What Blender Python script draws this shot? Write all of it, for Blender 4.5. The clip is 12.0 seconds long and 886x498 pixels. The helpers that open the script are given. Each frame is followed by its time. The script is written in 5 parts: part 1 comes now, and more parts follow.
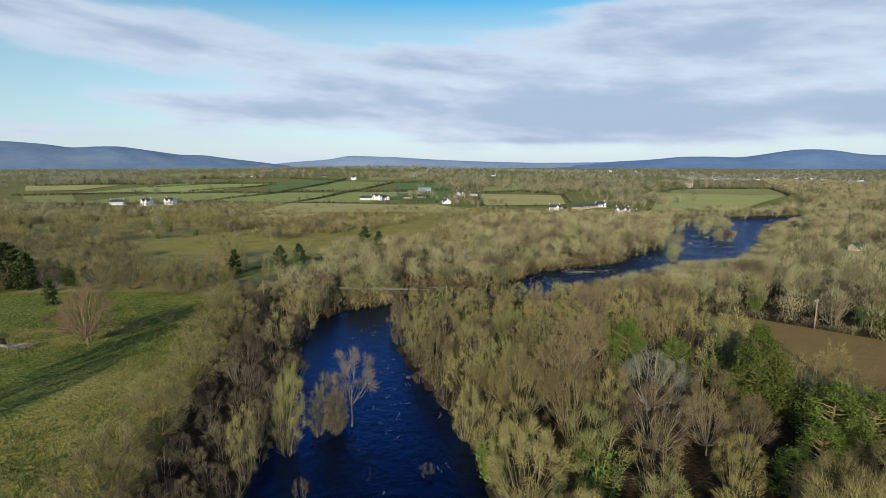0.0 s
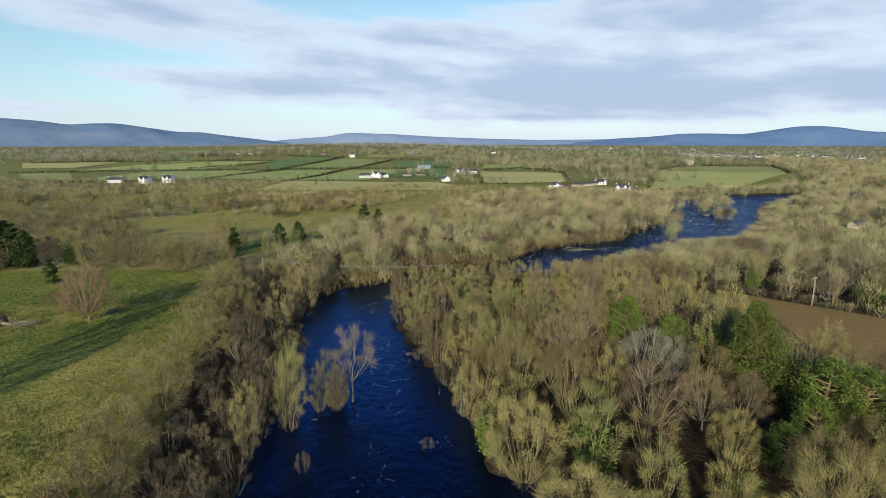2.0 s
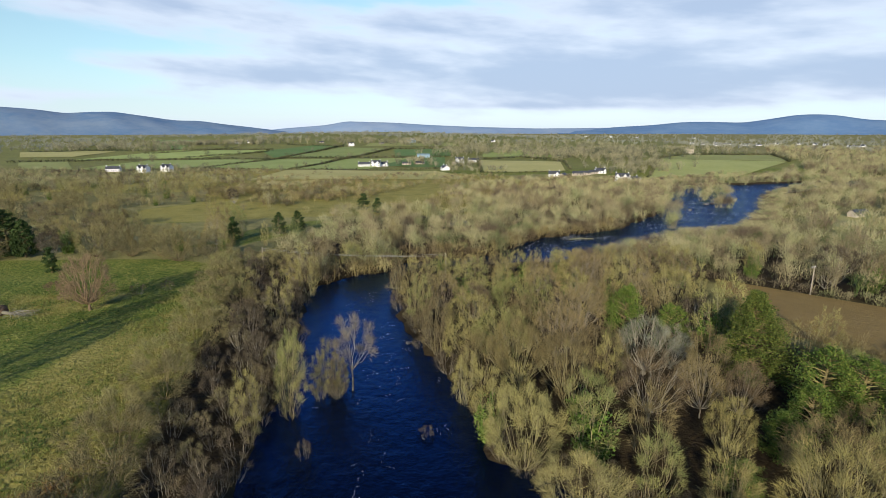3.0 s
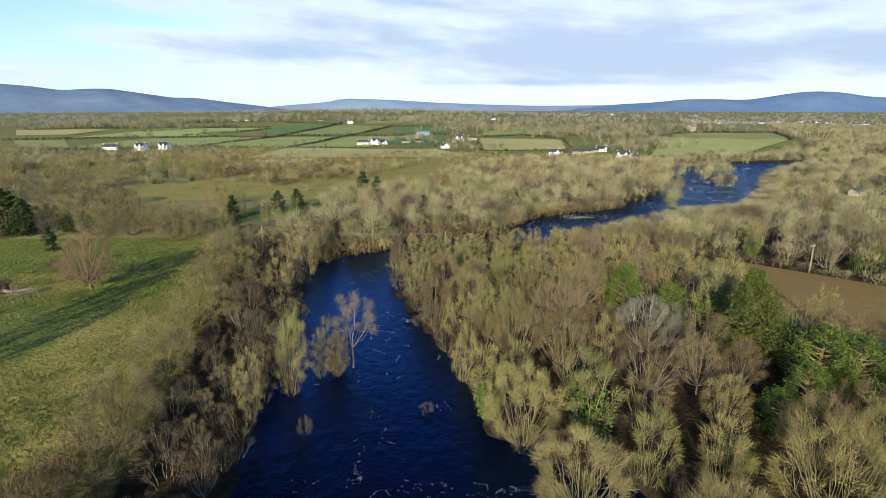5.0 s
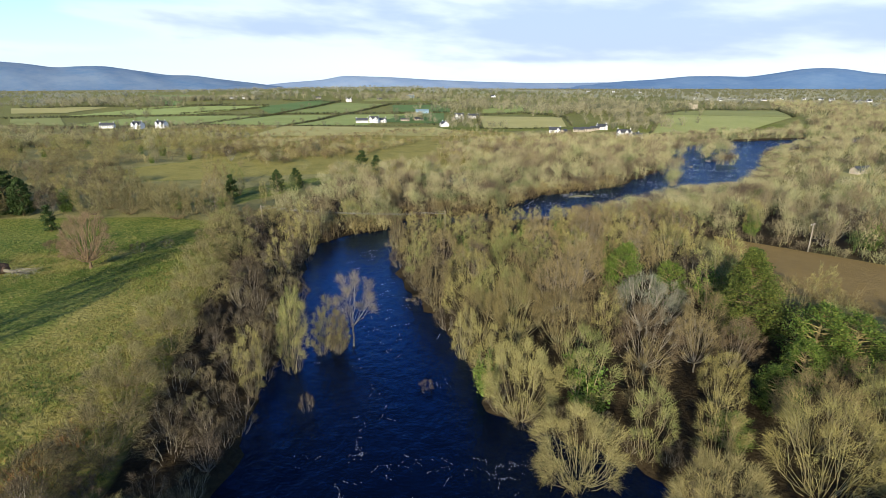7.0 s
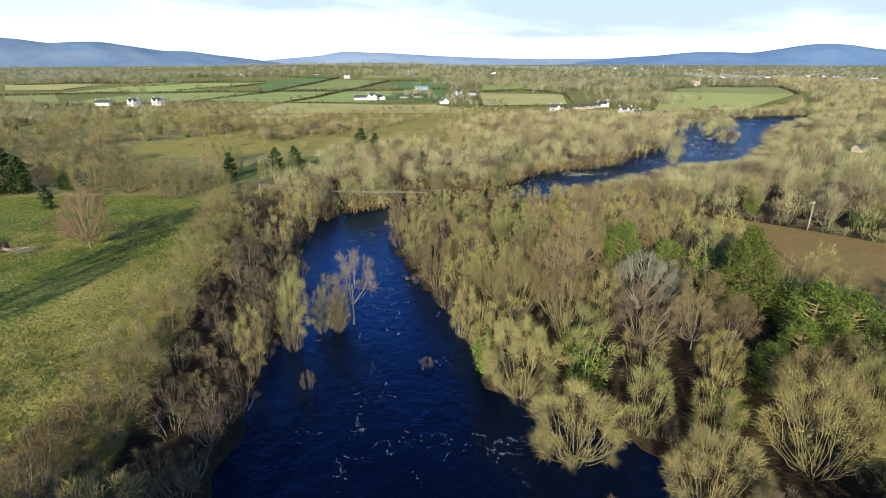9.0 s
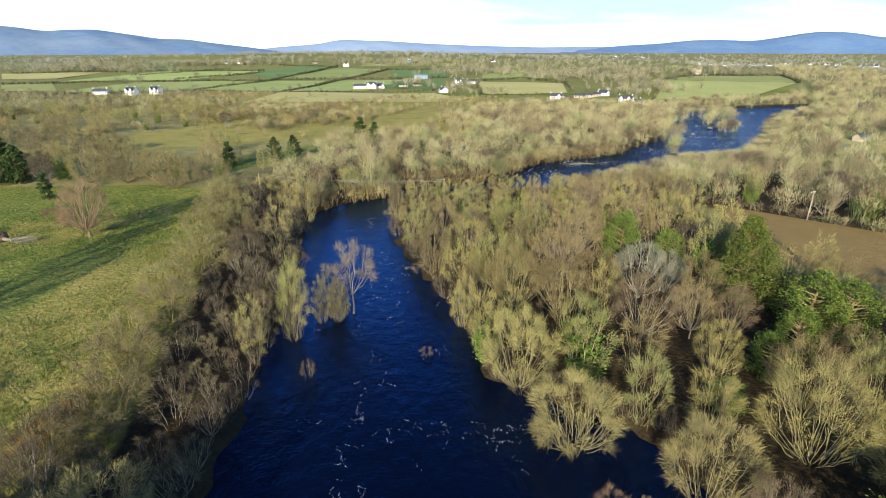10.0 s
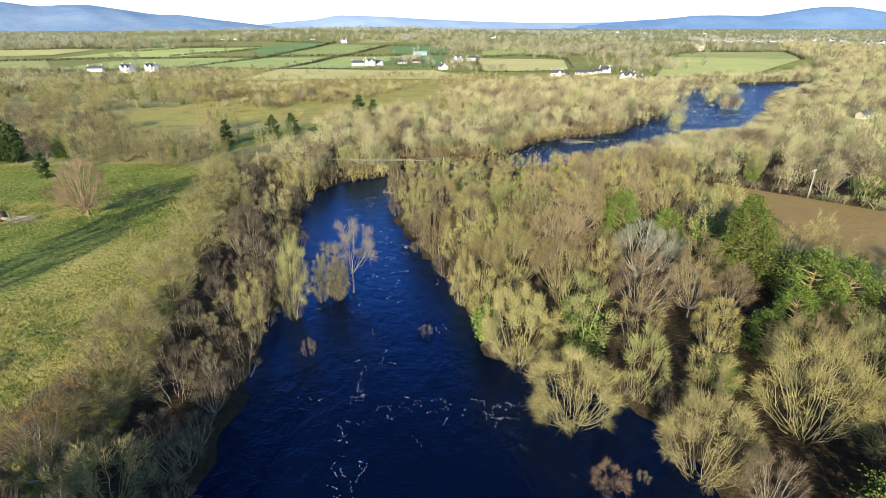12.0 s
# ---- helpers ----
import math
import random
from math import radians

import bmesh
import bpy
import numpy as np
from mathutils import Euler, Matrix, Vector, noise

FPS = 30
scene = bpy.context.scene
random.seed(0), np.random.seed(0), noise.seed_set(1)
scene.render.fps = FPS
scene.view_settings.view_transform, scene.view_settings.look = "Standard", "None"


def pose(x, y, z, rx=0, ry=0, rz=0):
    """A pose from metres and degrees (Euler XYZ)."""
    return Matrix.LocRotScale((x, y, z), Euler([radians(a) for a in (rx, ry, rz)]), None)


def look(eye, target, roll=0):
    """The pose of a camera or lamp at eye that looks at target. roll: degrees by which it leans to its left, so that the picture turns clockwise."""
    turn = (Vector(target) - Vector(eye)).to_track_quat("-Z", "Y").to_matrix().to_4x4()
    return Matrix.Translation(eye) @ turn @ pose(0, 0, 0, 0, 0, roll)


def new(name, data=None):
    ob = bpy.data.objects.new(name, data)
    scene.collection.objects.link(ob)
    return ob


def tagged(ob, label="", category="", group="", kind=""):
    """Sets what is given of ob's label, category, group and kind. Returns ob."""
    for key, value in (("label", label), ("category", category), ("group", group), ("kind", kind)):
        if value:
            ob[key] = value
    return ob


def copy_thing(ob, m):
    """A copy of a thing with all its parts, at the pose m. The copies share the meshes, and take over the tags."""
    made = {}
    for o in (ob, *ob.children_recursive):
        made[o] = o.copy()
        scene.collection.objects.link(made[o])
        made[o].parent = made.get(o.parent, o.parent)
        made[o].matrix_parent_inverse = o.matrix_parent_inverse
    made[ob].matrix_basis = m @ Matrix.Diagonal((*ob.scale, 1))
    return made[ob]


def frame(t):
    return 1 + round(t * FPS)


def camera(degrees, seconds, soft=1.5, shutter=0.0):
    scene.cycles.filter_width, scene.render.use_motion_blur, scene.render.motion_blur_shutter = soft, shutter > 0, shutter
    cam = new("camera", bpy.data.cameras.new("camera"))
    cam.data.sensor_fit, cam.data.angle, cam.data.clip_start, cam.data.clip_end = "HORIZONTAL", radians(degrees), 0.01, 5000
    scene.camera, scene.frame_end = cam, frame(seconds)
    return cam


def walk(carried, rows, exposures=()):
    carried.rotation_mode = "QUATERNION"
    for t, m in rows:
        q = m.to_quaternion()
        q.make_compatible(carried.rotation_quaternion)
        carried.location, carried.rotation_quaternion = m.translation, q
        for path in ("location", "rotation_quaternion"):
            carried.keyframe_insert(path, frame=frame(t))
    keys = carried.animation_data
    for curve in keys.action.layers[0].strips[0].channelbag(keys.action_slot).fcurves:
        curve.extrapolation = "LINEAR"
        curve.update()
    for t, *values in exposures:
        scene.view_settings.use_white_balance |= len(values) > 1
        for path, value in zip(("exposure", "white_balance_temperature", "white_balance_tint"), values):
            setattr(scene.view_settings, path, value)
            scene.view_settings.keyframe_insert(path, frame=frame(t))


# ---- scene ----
cam = camera(79.9, 12.0, soft=0.65)
EYE = (0.0, 0.0, 40.0)
# seconds, tilt below level, yaw, roll
TURNS = [(0.0, 9.25, 0.0, 0.0), (0.5, 9.85, 0.01, 0.0), (1.0, 10.46, 0.01, -0.03), (1.5, 11.05, 0.03, -0.01),
         (2.0, 11.65, 0.06, 0.02), (2.5, 12.25, 0.08, 0.03), (3.0, 12.83, 0.12, 0.04), (5.0, 15.14, 0.15, 0.03),
         (5.5, 15.71, 0.17, 0.04), (6.0, 16.27, 0.18, 0.04), (6.5, 16.83, 0.19, 0.05), (7.0, 17.40, 0.21, 0.09),
         (9.0, 19.72, 0.26, 0.08), (9.5, 20.28, 0.29, 0.09), (10.0, 20.85, 0.31, 0.09), (10.5, 21.41, 0.32, 0.09),
         (11.0, 21.97, 0.34, 0.11), (11.5, 22.54, 0.36, 0.12), (12.0, 23.12, 0.37, 0.12)]
walk(cam, [(t, pose(*EYE, 90 - p, r, -y)) for t, p, y, r in TURNS],
     exposures=[(0.0, -0.2), (2.5, 0.0), (6.5, 0.3), (9.5, 0.6), (12.0, 1.0)])

# ---------------------------------------------------------------- light
SUN_EL, SUN_AZ = 20.0, 195.0          # degrees; azimuth clockwise from the way the camera looks
sun = new("sun", bpy.data.lights.new("sun", "SUN"))
sun.data.energy, sun.data.angle, sun.data.color = 5.0, radians(0.6), (1.0, 0.90, 0.74)
_a, _e = radians(SUN_AZ), radians(SUN_EL)
sun_way = Vector((math.sin(_a) * math.cos(_e), math.cos(_a) * math.cos(_e), math.sin(_e)))
sun.matrix_world = look(sun_way * 100, (0, 0, 0))


class Nodes:
    """Short hand for a node tree."""

    def __init__(self, tree):
        self.t = tree

    def n(self, kind, **sets):
        node = self.t.nodes.new(kind)
        for k, v in sets.items():
            if k == "ins":
                for name, val in v.items():
                    if isinstance(val, bpy.types.NodeSocket):
                        self.t.links.new(val, node.inputs[name])
                    else:
                        node.inputs[name].default_value = val
            else:
                setattr(node, k, v)
        return node

    def math(self, op, a, b=0.0, c=0.0, clamp=False):
        return self.n("ShaderNodeMath", operation=op, use_clamp=clamp, ins={0: a, 1: b, 2: c}).outputs[0]

    def mix(self, f, a, b):
        node = self.n("ShaderNodeMix", data_type="RGBA")
        for i, v in ((0, f), (6, a), (7, b)):
            if isinstance(v, bpy.types.NodeSocket):
                self.t.links.new(v, node.inputs[i])
            else:
                node.inputs[i].default_value = v if i == 0 else (*v, 1)
        return node.outputs[2]

    def ramp(self, f, stops):
        node = self.n("ShaderNodeValToRGB", ins={0: f})
        els = node.color_ramp.elements
        while len(els) < len(stops):
            els.new(0.5)
        for el, (p, c) in zip(els, stops):
            el.position, el.color = p, (*c, 1)
        return node.outputs[0]

    def noise(self, vec, scale, detail=4.0, rough=0.55):
        return self.n("ShaderNodeTexNoise", ins={"Vector": vec, "Scale": scale, "Detail": detail, "Roughness": rough}).outputs[0]


def make_world():
    w = bpy.data.worlds.new("sky")
    w.use_nodes = True
    scene.world = w
    N = Nodes(w.node_tree)
    w.node_tree.nodes.clear()
    sky = N.n("ShaderNodeTexSky", sky_type="NISHITA", sun_disc=False, sun_elevation=radians(SUN_EL), sun_rotation=radians(SUN_AZ),
              air_density=1.0, dust_density=0.2, ozone_density=5.0)
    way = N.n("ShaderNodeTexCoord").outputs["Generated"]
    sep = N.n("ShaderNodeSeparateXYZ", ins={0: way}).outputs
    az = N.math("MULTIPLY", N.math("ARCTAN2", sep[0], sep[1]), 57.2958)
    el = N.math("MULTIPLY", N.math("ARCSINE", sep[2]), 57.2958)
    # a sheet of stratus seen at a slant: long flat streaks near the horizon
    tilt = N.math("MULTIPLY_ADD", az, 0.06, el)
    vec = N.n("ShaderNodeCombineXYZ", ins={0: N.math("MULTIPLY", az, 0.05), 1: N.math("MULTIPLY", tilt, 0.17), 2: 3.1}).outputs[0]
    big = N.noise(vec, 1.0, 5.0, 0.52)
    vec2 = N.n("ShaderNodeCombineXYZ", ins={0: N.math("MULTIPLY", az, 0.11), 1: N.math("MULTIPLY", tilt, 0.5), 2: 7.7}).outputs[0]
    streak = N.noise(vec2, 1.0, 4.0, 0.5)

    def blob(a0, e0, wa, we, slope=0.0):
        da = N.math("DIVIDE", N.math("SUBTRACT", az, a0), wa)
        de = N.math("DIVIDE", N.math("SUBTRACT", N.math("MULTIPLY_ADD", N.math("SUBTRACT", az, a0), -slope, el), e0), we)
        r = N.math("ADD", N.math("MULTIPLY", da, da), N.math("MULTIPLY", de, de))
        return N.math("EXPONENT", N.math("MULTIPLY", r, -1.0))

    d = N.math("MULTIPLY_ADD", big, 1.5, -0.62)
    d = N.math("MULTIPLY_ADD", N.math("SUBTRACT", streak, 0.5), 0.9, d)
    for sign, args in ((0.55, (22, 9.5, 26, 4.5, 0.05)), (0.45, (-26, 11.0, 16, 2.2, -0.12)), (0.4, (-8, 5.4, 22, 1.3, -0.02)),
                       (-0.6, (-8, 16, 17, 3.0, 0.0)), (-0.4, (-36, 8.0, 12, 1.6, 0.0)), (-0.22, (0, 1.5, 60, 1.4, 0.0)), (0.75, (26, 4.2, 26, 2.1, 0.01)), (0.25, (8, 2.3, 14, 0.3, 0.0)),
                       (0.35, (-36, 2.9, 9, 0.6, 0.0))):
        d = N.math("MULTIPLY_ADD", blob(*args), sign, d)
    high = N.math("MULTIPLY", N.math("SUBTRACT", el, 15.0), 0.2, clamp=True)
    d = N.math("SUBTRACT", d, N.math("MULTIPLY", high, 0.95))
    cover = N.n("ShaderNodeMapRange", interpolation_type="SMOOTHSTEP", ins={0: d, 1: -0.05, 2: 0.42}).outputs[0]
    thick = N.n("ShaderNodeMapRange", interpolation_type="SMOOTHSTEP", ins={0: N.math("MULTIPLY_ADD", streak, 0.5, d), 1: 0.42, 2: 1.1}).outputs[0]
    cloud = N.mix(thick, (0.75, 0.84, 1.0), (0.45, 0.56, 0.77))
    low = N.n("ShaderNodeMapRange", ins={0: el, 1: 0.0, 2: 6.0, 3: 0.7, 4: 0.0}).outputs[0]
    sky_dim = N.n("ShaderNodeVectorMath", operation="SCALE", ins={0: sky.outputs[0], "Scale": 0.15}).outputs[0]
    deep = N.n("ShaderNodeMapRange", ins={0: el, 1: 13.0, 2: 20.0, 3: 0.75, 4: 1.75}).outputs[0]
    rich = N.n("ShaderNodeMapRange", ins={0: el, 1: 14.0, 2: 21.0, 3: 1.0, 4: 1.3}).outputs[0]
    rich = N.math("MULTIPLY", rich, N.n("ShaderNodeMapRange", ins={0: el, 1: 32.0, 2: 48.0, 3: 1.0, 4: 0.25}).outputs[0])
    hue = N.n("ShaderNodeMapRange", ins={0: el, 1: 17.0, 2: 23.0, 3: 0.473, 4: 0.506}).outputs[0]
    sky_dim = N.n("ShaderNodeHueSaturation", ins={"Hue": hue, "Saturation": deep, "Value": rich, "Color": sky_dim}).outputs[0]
    # Above the view: bright blue band added for the river to reflect, dark overhead.
    blue_band = N.n("ShaderNodeMapRange", interpolation_type="SMOOTHSTEP", ins={0: el, 1: 15.0, 2: 21.0, 3: 0.0, 4: 0.92}).outputs[0]
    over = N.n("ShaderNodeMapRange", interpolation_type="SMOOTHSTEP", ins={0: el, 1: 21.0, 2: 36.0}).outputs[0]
    sky_dim = N.mix(blue_band, sky_dim, N.mix(over, (0.11, 0.36, 1.25), (0.028, 0.06, 0.15)))
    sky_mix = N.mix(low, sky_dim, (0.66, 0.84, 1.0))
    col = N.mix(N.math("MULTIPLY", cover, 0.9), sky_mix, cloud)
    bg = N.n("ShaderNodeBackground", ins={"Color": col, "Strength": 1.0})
    out = N.n("ShaderNodeOutputWorld", ins={"Surface": bg.outputs[0]})


make_world()


# ---------------------------------------------------------------- materials
def material(name, rough=0.9, spec=0.2):
    m = bpy.data.materials.new(name)
    m.use_nodes = True
    N = Nodes(m.node_tree)
    b = m.node_tree.nodes["Principled BSDF"]
    b.inputs["Roughness"].default_value = rough
    b.inputs["Specular IOR Level"].default_value = spec
    return m, N, b


def link(N, a, b):
    N.t.links.new(a, b)


def twig_material(name, stops, cell=0.0, rough=0.85):
    """Bark and twigs: the tint goes from tree to tree, with lichen and wet streaks along the wood. cell: metres per tint in joined woods."""
    m, N, b = material(name, rough, 0.15)
    pos = N.n("ShaderNodeNewGeometry").outputs["Position"]
    if cell:
        vor = N.n("ShaderNodeTexVoronoi", ins={"Vector": pos, "Scale": 1.0 / cell}).outputs["Color"]
        f = N.n("ShaderNodeSeparateColor", ins={0: vor}).outputs[0]
    else:
        f = N.n("ShaderNodeObjectInfo").outputs["Random"]
    fine = N.noise(pos, 0.9, 5.0, 0.65)
    patch = N.noise(pos, 0.035, 3.0, 0.6)
    f2 = N.math("ADD", f, N.math("MULTIPLY_ADD", fine, 0.5, N.math("MULTIPLY_ADD", patch, 0.9, -0.7)), clamp=True)
    col = N.ramp(f2, stops)
    isl = N.n("ShaderNodeNewGeometry").outputs["Random Per Island"]
    young = N.n("ShaderNodeMapRange", ins={0: isl, 1: 0.45, 2: 0.75}).outputs[0]
    col = N.mix(N.math("MULTIPLY", young, 0.1 if cell else 0.25), col, (0.20, 0.14, 0.085))
    wear = N.math("FRACT", N.math("MULTIPLY", isl, 7.13))
    hsv = N.n("ShaderNodeHueSaturation", ins={"Color": col, "Value": N.math("MULTIPLY_ADD", wear, 0.25 if cell else 0.9, 0.875 if cell else 0.6)})
    link(N, hsv.outputs[0], b.inputs["Base Color"])
    return m


def leaf_material(name, a, bcol, c, rough=0.5):
    m, N, b = material(name, rough, 0.12)
    geo = N.n("ShaderNodeNewGeometry").outputs
    f = N.math("MULTIPLY_ADD", N.noise(geo["Position"], 0.5, 3.0), 0.6, N.math("MULTIPLY", geo["Random Per Island"], 0.5))
    link(N, N.ramp(f, [(0.2, a), (0.55, bcol), (0.9, c)]), b.inputs["Base Color"])
    b.inputs["Subsurface Weight"].default_value = 0.0
    return m


OCHRE = [(0.0, (0.125, 0.10, 0.05)), (0.25, (0.20, 0.16, 0.066)), (0.5, (0.28, 0.245, 0.08)), (0.78, (0.31, 0.285, 0.098)), (1.0, (0.18, 0.21, 0.062))]
BROWN = [(0.0, (0.125, 0.092, 0.05)), (0.35, (0.205, 0.16, 0.078)), (0.7, (0.28, 0.228, 0.092)), (1.0, (0.26, 0.23, 0.085))]
# The left bank's shade is put into these twig tints, darker than BROWN.
SHADE_DULL = [(0.0, (0.055, 0.045, 0.03)), (0.4, (0.095, 0.078, 0.046)), (0.8, (0.145, 0.122, 0.062)), (1.0, (0.18, 0.16, 0.07))]
WOODS = [(0.0, (0.09, 0.07, 0.048)), (0.2, (0.20, 0.155, 0.092)), (0.42, (0.34, 0.295, 0.155)), (0.62, (0.43, 0.39, 0.20)), (0.82, (0.36, 0.36, 0.165)), (1.0, (0.15, 0.175, 0.07))]
# darker, browner version of the WOODS tints
DARKWOODS = [(0.0, (0.08, 0.066, 0.042)), (0.25, (0.18, 0.145, 0.085)), (0.55, (0.31, 0.285, 0.145)), (0.85, (0.38, 0.355, 0.17)), (1.0, (0.17, 0.185, 0.08))]
M_TWIG = twig_material("ochre_twigs", OCHRE)
M_BROWN = twig_material("brown_twigs", BROWN)
M_SHADE_DULL = twig_material("dull_twigs", SHADE_DULL)
M_OLIVE = twig_material("olive_thorn_twigs", [(0.0, (0.11, 0.095, 0.045)), (0.35, (0.185, 0.165, 0.07)), (0.7, (0.265, 0.24, 0.095)), (1.0, (0.21, 0.215, 0.075))])
M_GOLD = twig_material("golden_twigs", [(0.0, (0.21, 0.175, 0.075)), (0.4, (0.29, 0.25, 0.095)), (1.0, (0.35, 0.32, 0.11))])
M_RUSSET = twig_material("russet_twigs", [(0.0, (0.13, 0.088, 0.052)), (0.5, (0.21, 0.145, 0.085)), (1.0, (0.29, 0.205, 0.115))])
M_BARK = twig_material("lichened_bark", [(0.0, (0.15, 0.125, 0.068)), (0.5, (0.215, 0.185, 0.09)), (1.0, (0.29, 0.265, 0.13))])
M_GREYBARK = twig_material("grey_bark", [(0.0, (0.18, 0.15, 0.11)), (0.5, (0.25, 0.22, 0.16)), (1.0, (0.33, 0.30, 0.22))])
M_LICHEN = twig_material("pale_lichen_twigs", [(0.0, (0.15, 0.16, 0.105)), (0.5, (0.22, 0.23, 0.155)), (1.0, (0.28, 0.29, 0.20))])
M_WOODS = twig_material("woods_twigs", WOODS, cell=6.0)
M_DARKWOODS = twig_material("thorn_twigs", DARKWOODS, cell=7.0)
M_WOODS2 = twig_material("scrub_twigs", BROWN[:3] + [(1.0, (0.42, 0.37, 0.17))], cell=5.0)
M_COPSE = twig_material("dark_copse_twigs", [(0.0, (0.075, 0.08, 0.05)), (0.5, (0.15, 0.145, 0.085)), (1.0, (0.24, 0.22, 0.125))], cell=9.0)
# Field and horizon woods: distance haze painted in as paler, greyer twigs.
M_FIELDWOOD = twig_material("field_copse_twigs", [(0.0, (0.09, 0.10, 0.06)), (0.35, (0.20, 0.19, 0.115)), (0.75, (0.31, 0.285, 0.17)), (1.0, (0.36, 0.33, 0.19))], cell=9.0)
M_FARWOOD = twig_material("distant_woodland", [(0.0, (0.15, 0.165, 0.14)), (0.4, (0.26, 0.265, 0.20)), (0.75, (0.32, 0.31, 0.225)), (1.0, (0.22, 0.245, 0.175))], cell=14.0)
M_HEDGE = twig_material("hedge_twigs", [(0.0, (0.04, 0.05, 0.025)), (0.5, (0.07, 0.08, 0.035)), (1.0, (0.12, 0.11, 0.05))], cell=12.0)
M_IVY = leaf_material("ivy_leaves", (0.04, 0.075, 0.012), (0.10, 0.16, 0.028), (0.18, 0.23, 0.045))
M_IVYFAR = leaf_material("far_ivy", (0.03, 0.05, 0.015), (0.07, 0.105, 0.03), (0.14, 0.17, 0.05), 0.6)
M_CONIFER = leaf_material("conifer_sprays", (0.035, 0.055, 0.012), (0.09, 0.12, 0.024), (0.19, 0.19, 0.042), 0.7)
M_LAUREL = leaf_material("laurel_leaves", (0.035, 0.07, 0.012), (0.095, 0.15, 0.025), (0.20, 0.225, 0.045), 0.6)
M_YEW = leaf_material("yew_sprays", (0.018, 0.035, 0.01), (0.045, 0.075, 0.02), (0.085, 0.115, 0.032), 0.6)


def ground_material():
    """Leaf litter darkened for tree shade and rough ground, with pasture where the attribute 'grass' says and bleached
    sedge where 'sedge' says.
    """
    m, N, b = material("ground_cover", 0.95, 0.1)
    pos = N.n("ShaderNodeNewGeometry").outputs["Position"]
    n_far, n_mid, n_fine = N.noise(pos, 0.012, 4), N.noise(pos, 0.12, 5, 0.6), N.noise(pos, 1.3, 5, 0.7)
    # Litter is near black: shade under the trees is put into its colour.
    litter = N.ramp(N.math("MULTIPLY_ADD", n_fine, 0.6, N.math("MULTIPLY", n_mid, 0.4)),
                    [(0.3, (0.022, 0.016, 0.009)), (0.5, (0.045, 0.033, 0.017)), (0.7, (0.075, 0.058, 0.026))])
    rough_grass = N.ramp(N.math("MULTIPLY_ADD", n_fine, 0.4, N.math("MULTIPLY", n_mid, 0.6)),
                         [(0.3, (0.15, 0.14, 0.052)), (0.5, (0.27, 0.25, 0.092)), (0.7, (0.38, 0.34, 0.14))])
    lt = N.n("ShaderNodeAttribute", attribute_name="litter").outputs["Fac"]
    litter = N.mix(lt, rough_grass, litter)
    tuft = N.n("ShaderNodeMapping", ins={"Vector": pos, "Rotation": (0, 0, 0.5), "Scale": (1.0, 1.0, 1.0)}).outputs[0]
    clump = N.noise(tuft, 1.1, 6, 0.8)
    green = N.ramp(N.math("MULTIPLY_ADD", clump, 0.85, N.math("MULTIPLY_ADD", n_mid, 0.35, N.math("MULTIPLY_ADD", n_far, 0.3, -0.22))),
                   [(0.36, (0.045, 0.085, 0.014)), (0.44, (0.115, 0.165, 0.028)), (0.52, (0.20, 0.235, 0.045)), (0.62, (0.31, 0.30, 0.075))])
    tus = N.n("ShaderNodeTexVoronoi", ins={"Vector": N.n("ShaderNodeVectorMath", operation="ADD", ins={0: tuft, 1: N.n("ShaderNodeVectorMath", operation="SCALE", ins={0: N.n("ShaderNodeTexNoise", ins={"Vector": pos, "Scale": 0.8}).outputs[1], "Scale": 1.2}).outputs[0]}).outputs[0], "Scale": 1.5}).outputs["Distance"]
    # Shade between the tussocks, painted as darker colour in their gaps.
    gap = N.n("ShaderNodeMapRange", ins={0: tus, 1: 0.25, 2: 0.75}).outputs[0]
    green = N.mix(N.math("MULTIPLY", gap, 0.4), green, (0.06, 0.085, 0.018))
    sedge = N.ramp(N.math("MULTIPLY_ADD", clump, 0.6, N.math("MULTIPLY", n_mid, 0.4)),
                   [(0.3, (0.15, 0.145, 0.035)), (0.5, (0.37, 0.325, 0.085)), (0.7, (0.50, 0.425, 0.14))])
    sedge = N.mix(N.math("MULTIPLY", gap, 0.3), sedge, (0.085, 0.085, 0.022))
    g = N.n("ShaderNodeAttribute", attribute_name="grass").outputs["Fac"]
    s = N.n("ShaderNodeAttribute", attribute_name="sedge").outputs["Fac"]
    ge = N.n("ShaderNodeMapRange", ins={0: N.math("ADD", g, N.math("MULTIPLY_ADD", n_mid, 0.6, -0.3)), 1: 0.35, 2: 0.65}).outputs[0]
    se = N.n("ShaderNodeMapRange", ins={0: N.math("ADD", s, N.math("MULTIPLY_ADD", n_mid, 1.2, -0.7)), 1: 0.3, 2: 0.8}).outputs[0]
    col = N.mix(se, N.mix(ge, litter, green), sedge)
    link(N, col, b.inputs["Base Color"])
    bump = N.n("ShaderNodeBump", ins={"Height": N.math("MULTIPLY_ADD", clump, 0.5, N.math("MULTIPLY_ADD", gap, -0.35, N.math("MULTIPLY", n_fine, 0.3))), "Strength": 0.9, "Distance": 0.25})
    link(N, bump.outputs[0], b.inputs["Normal"])
    return m


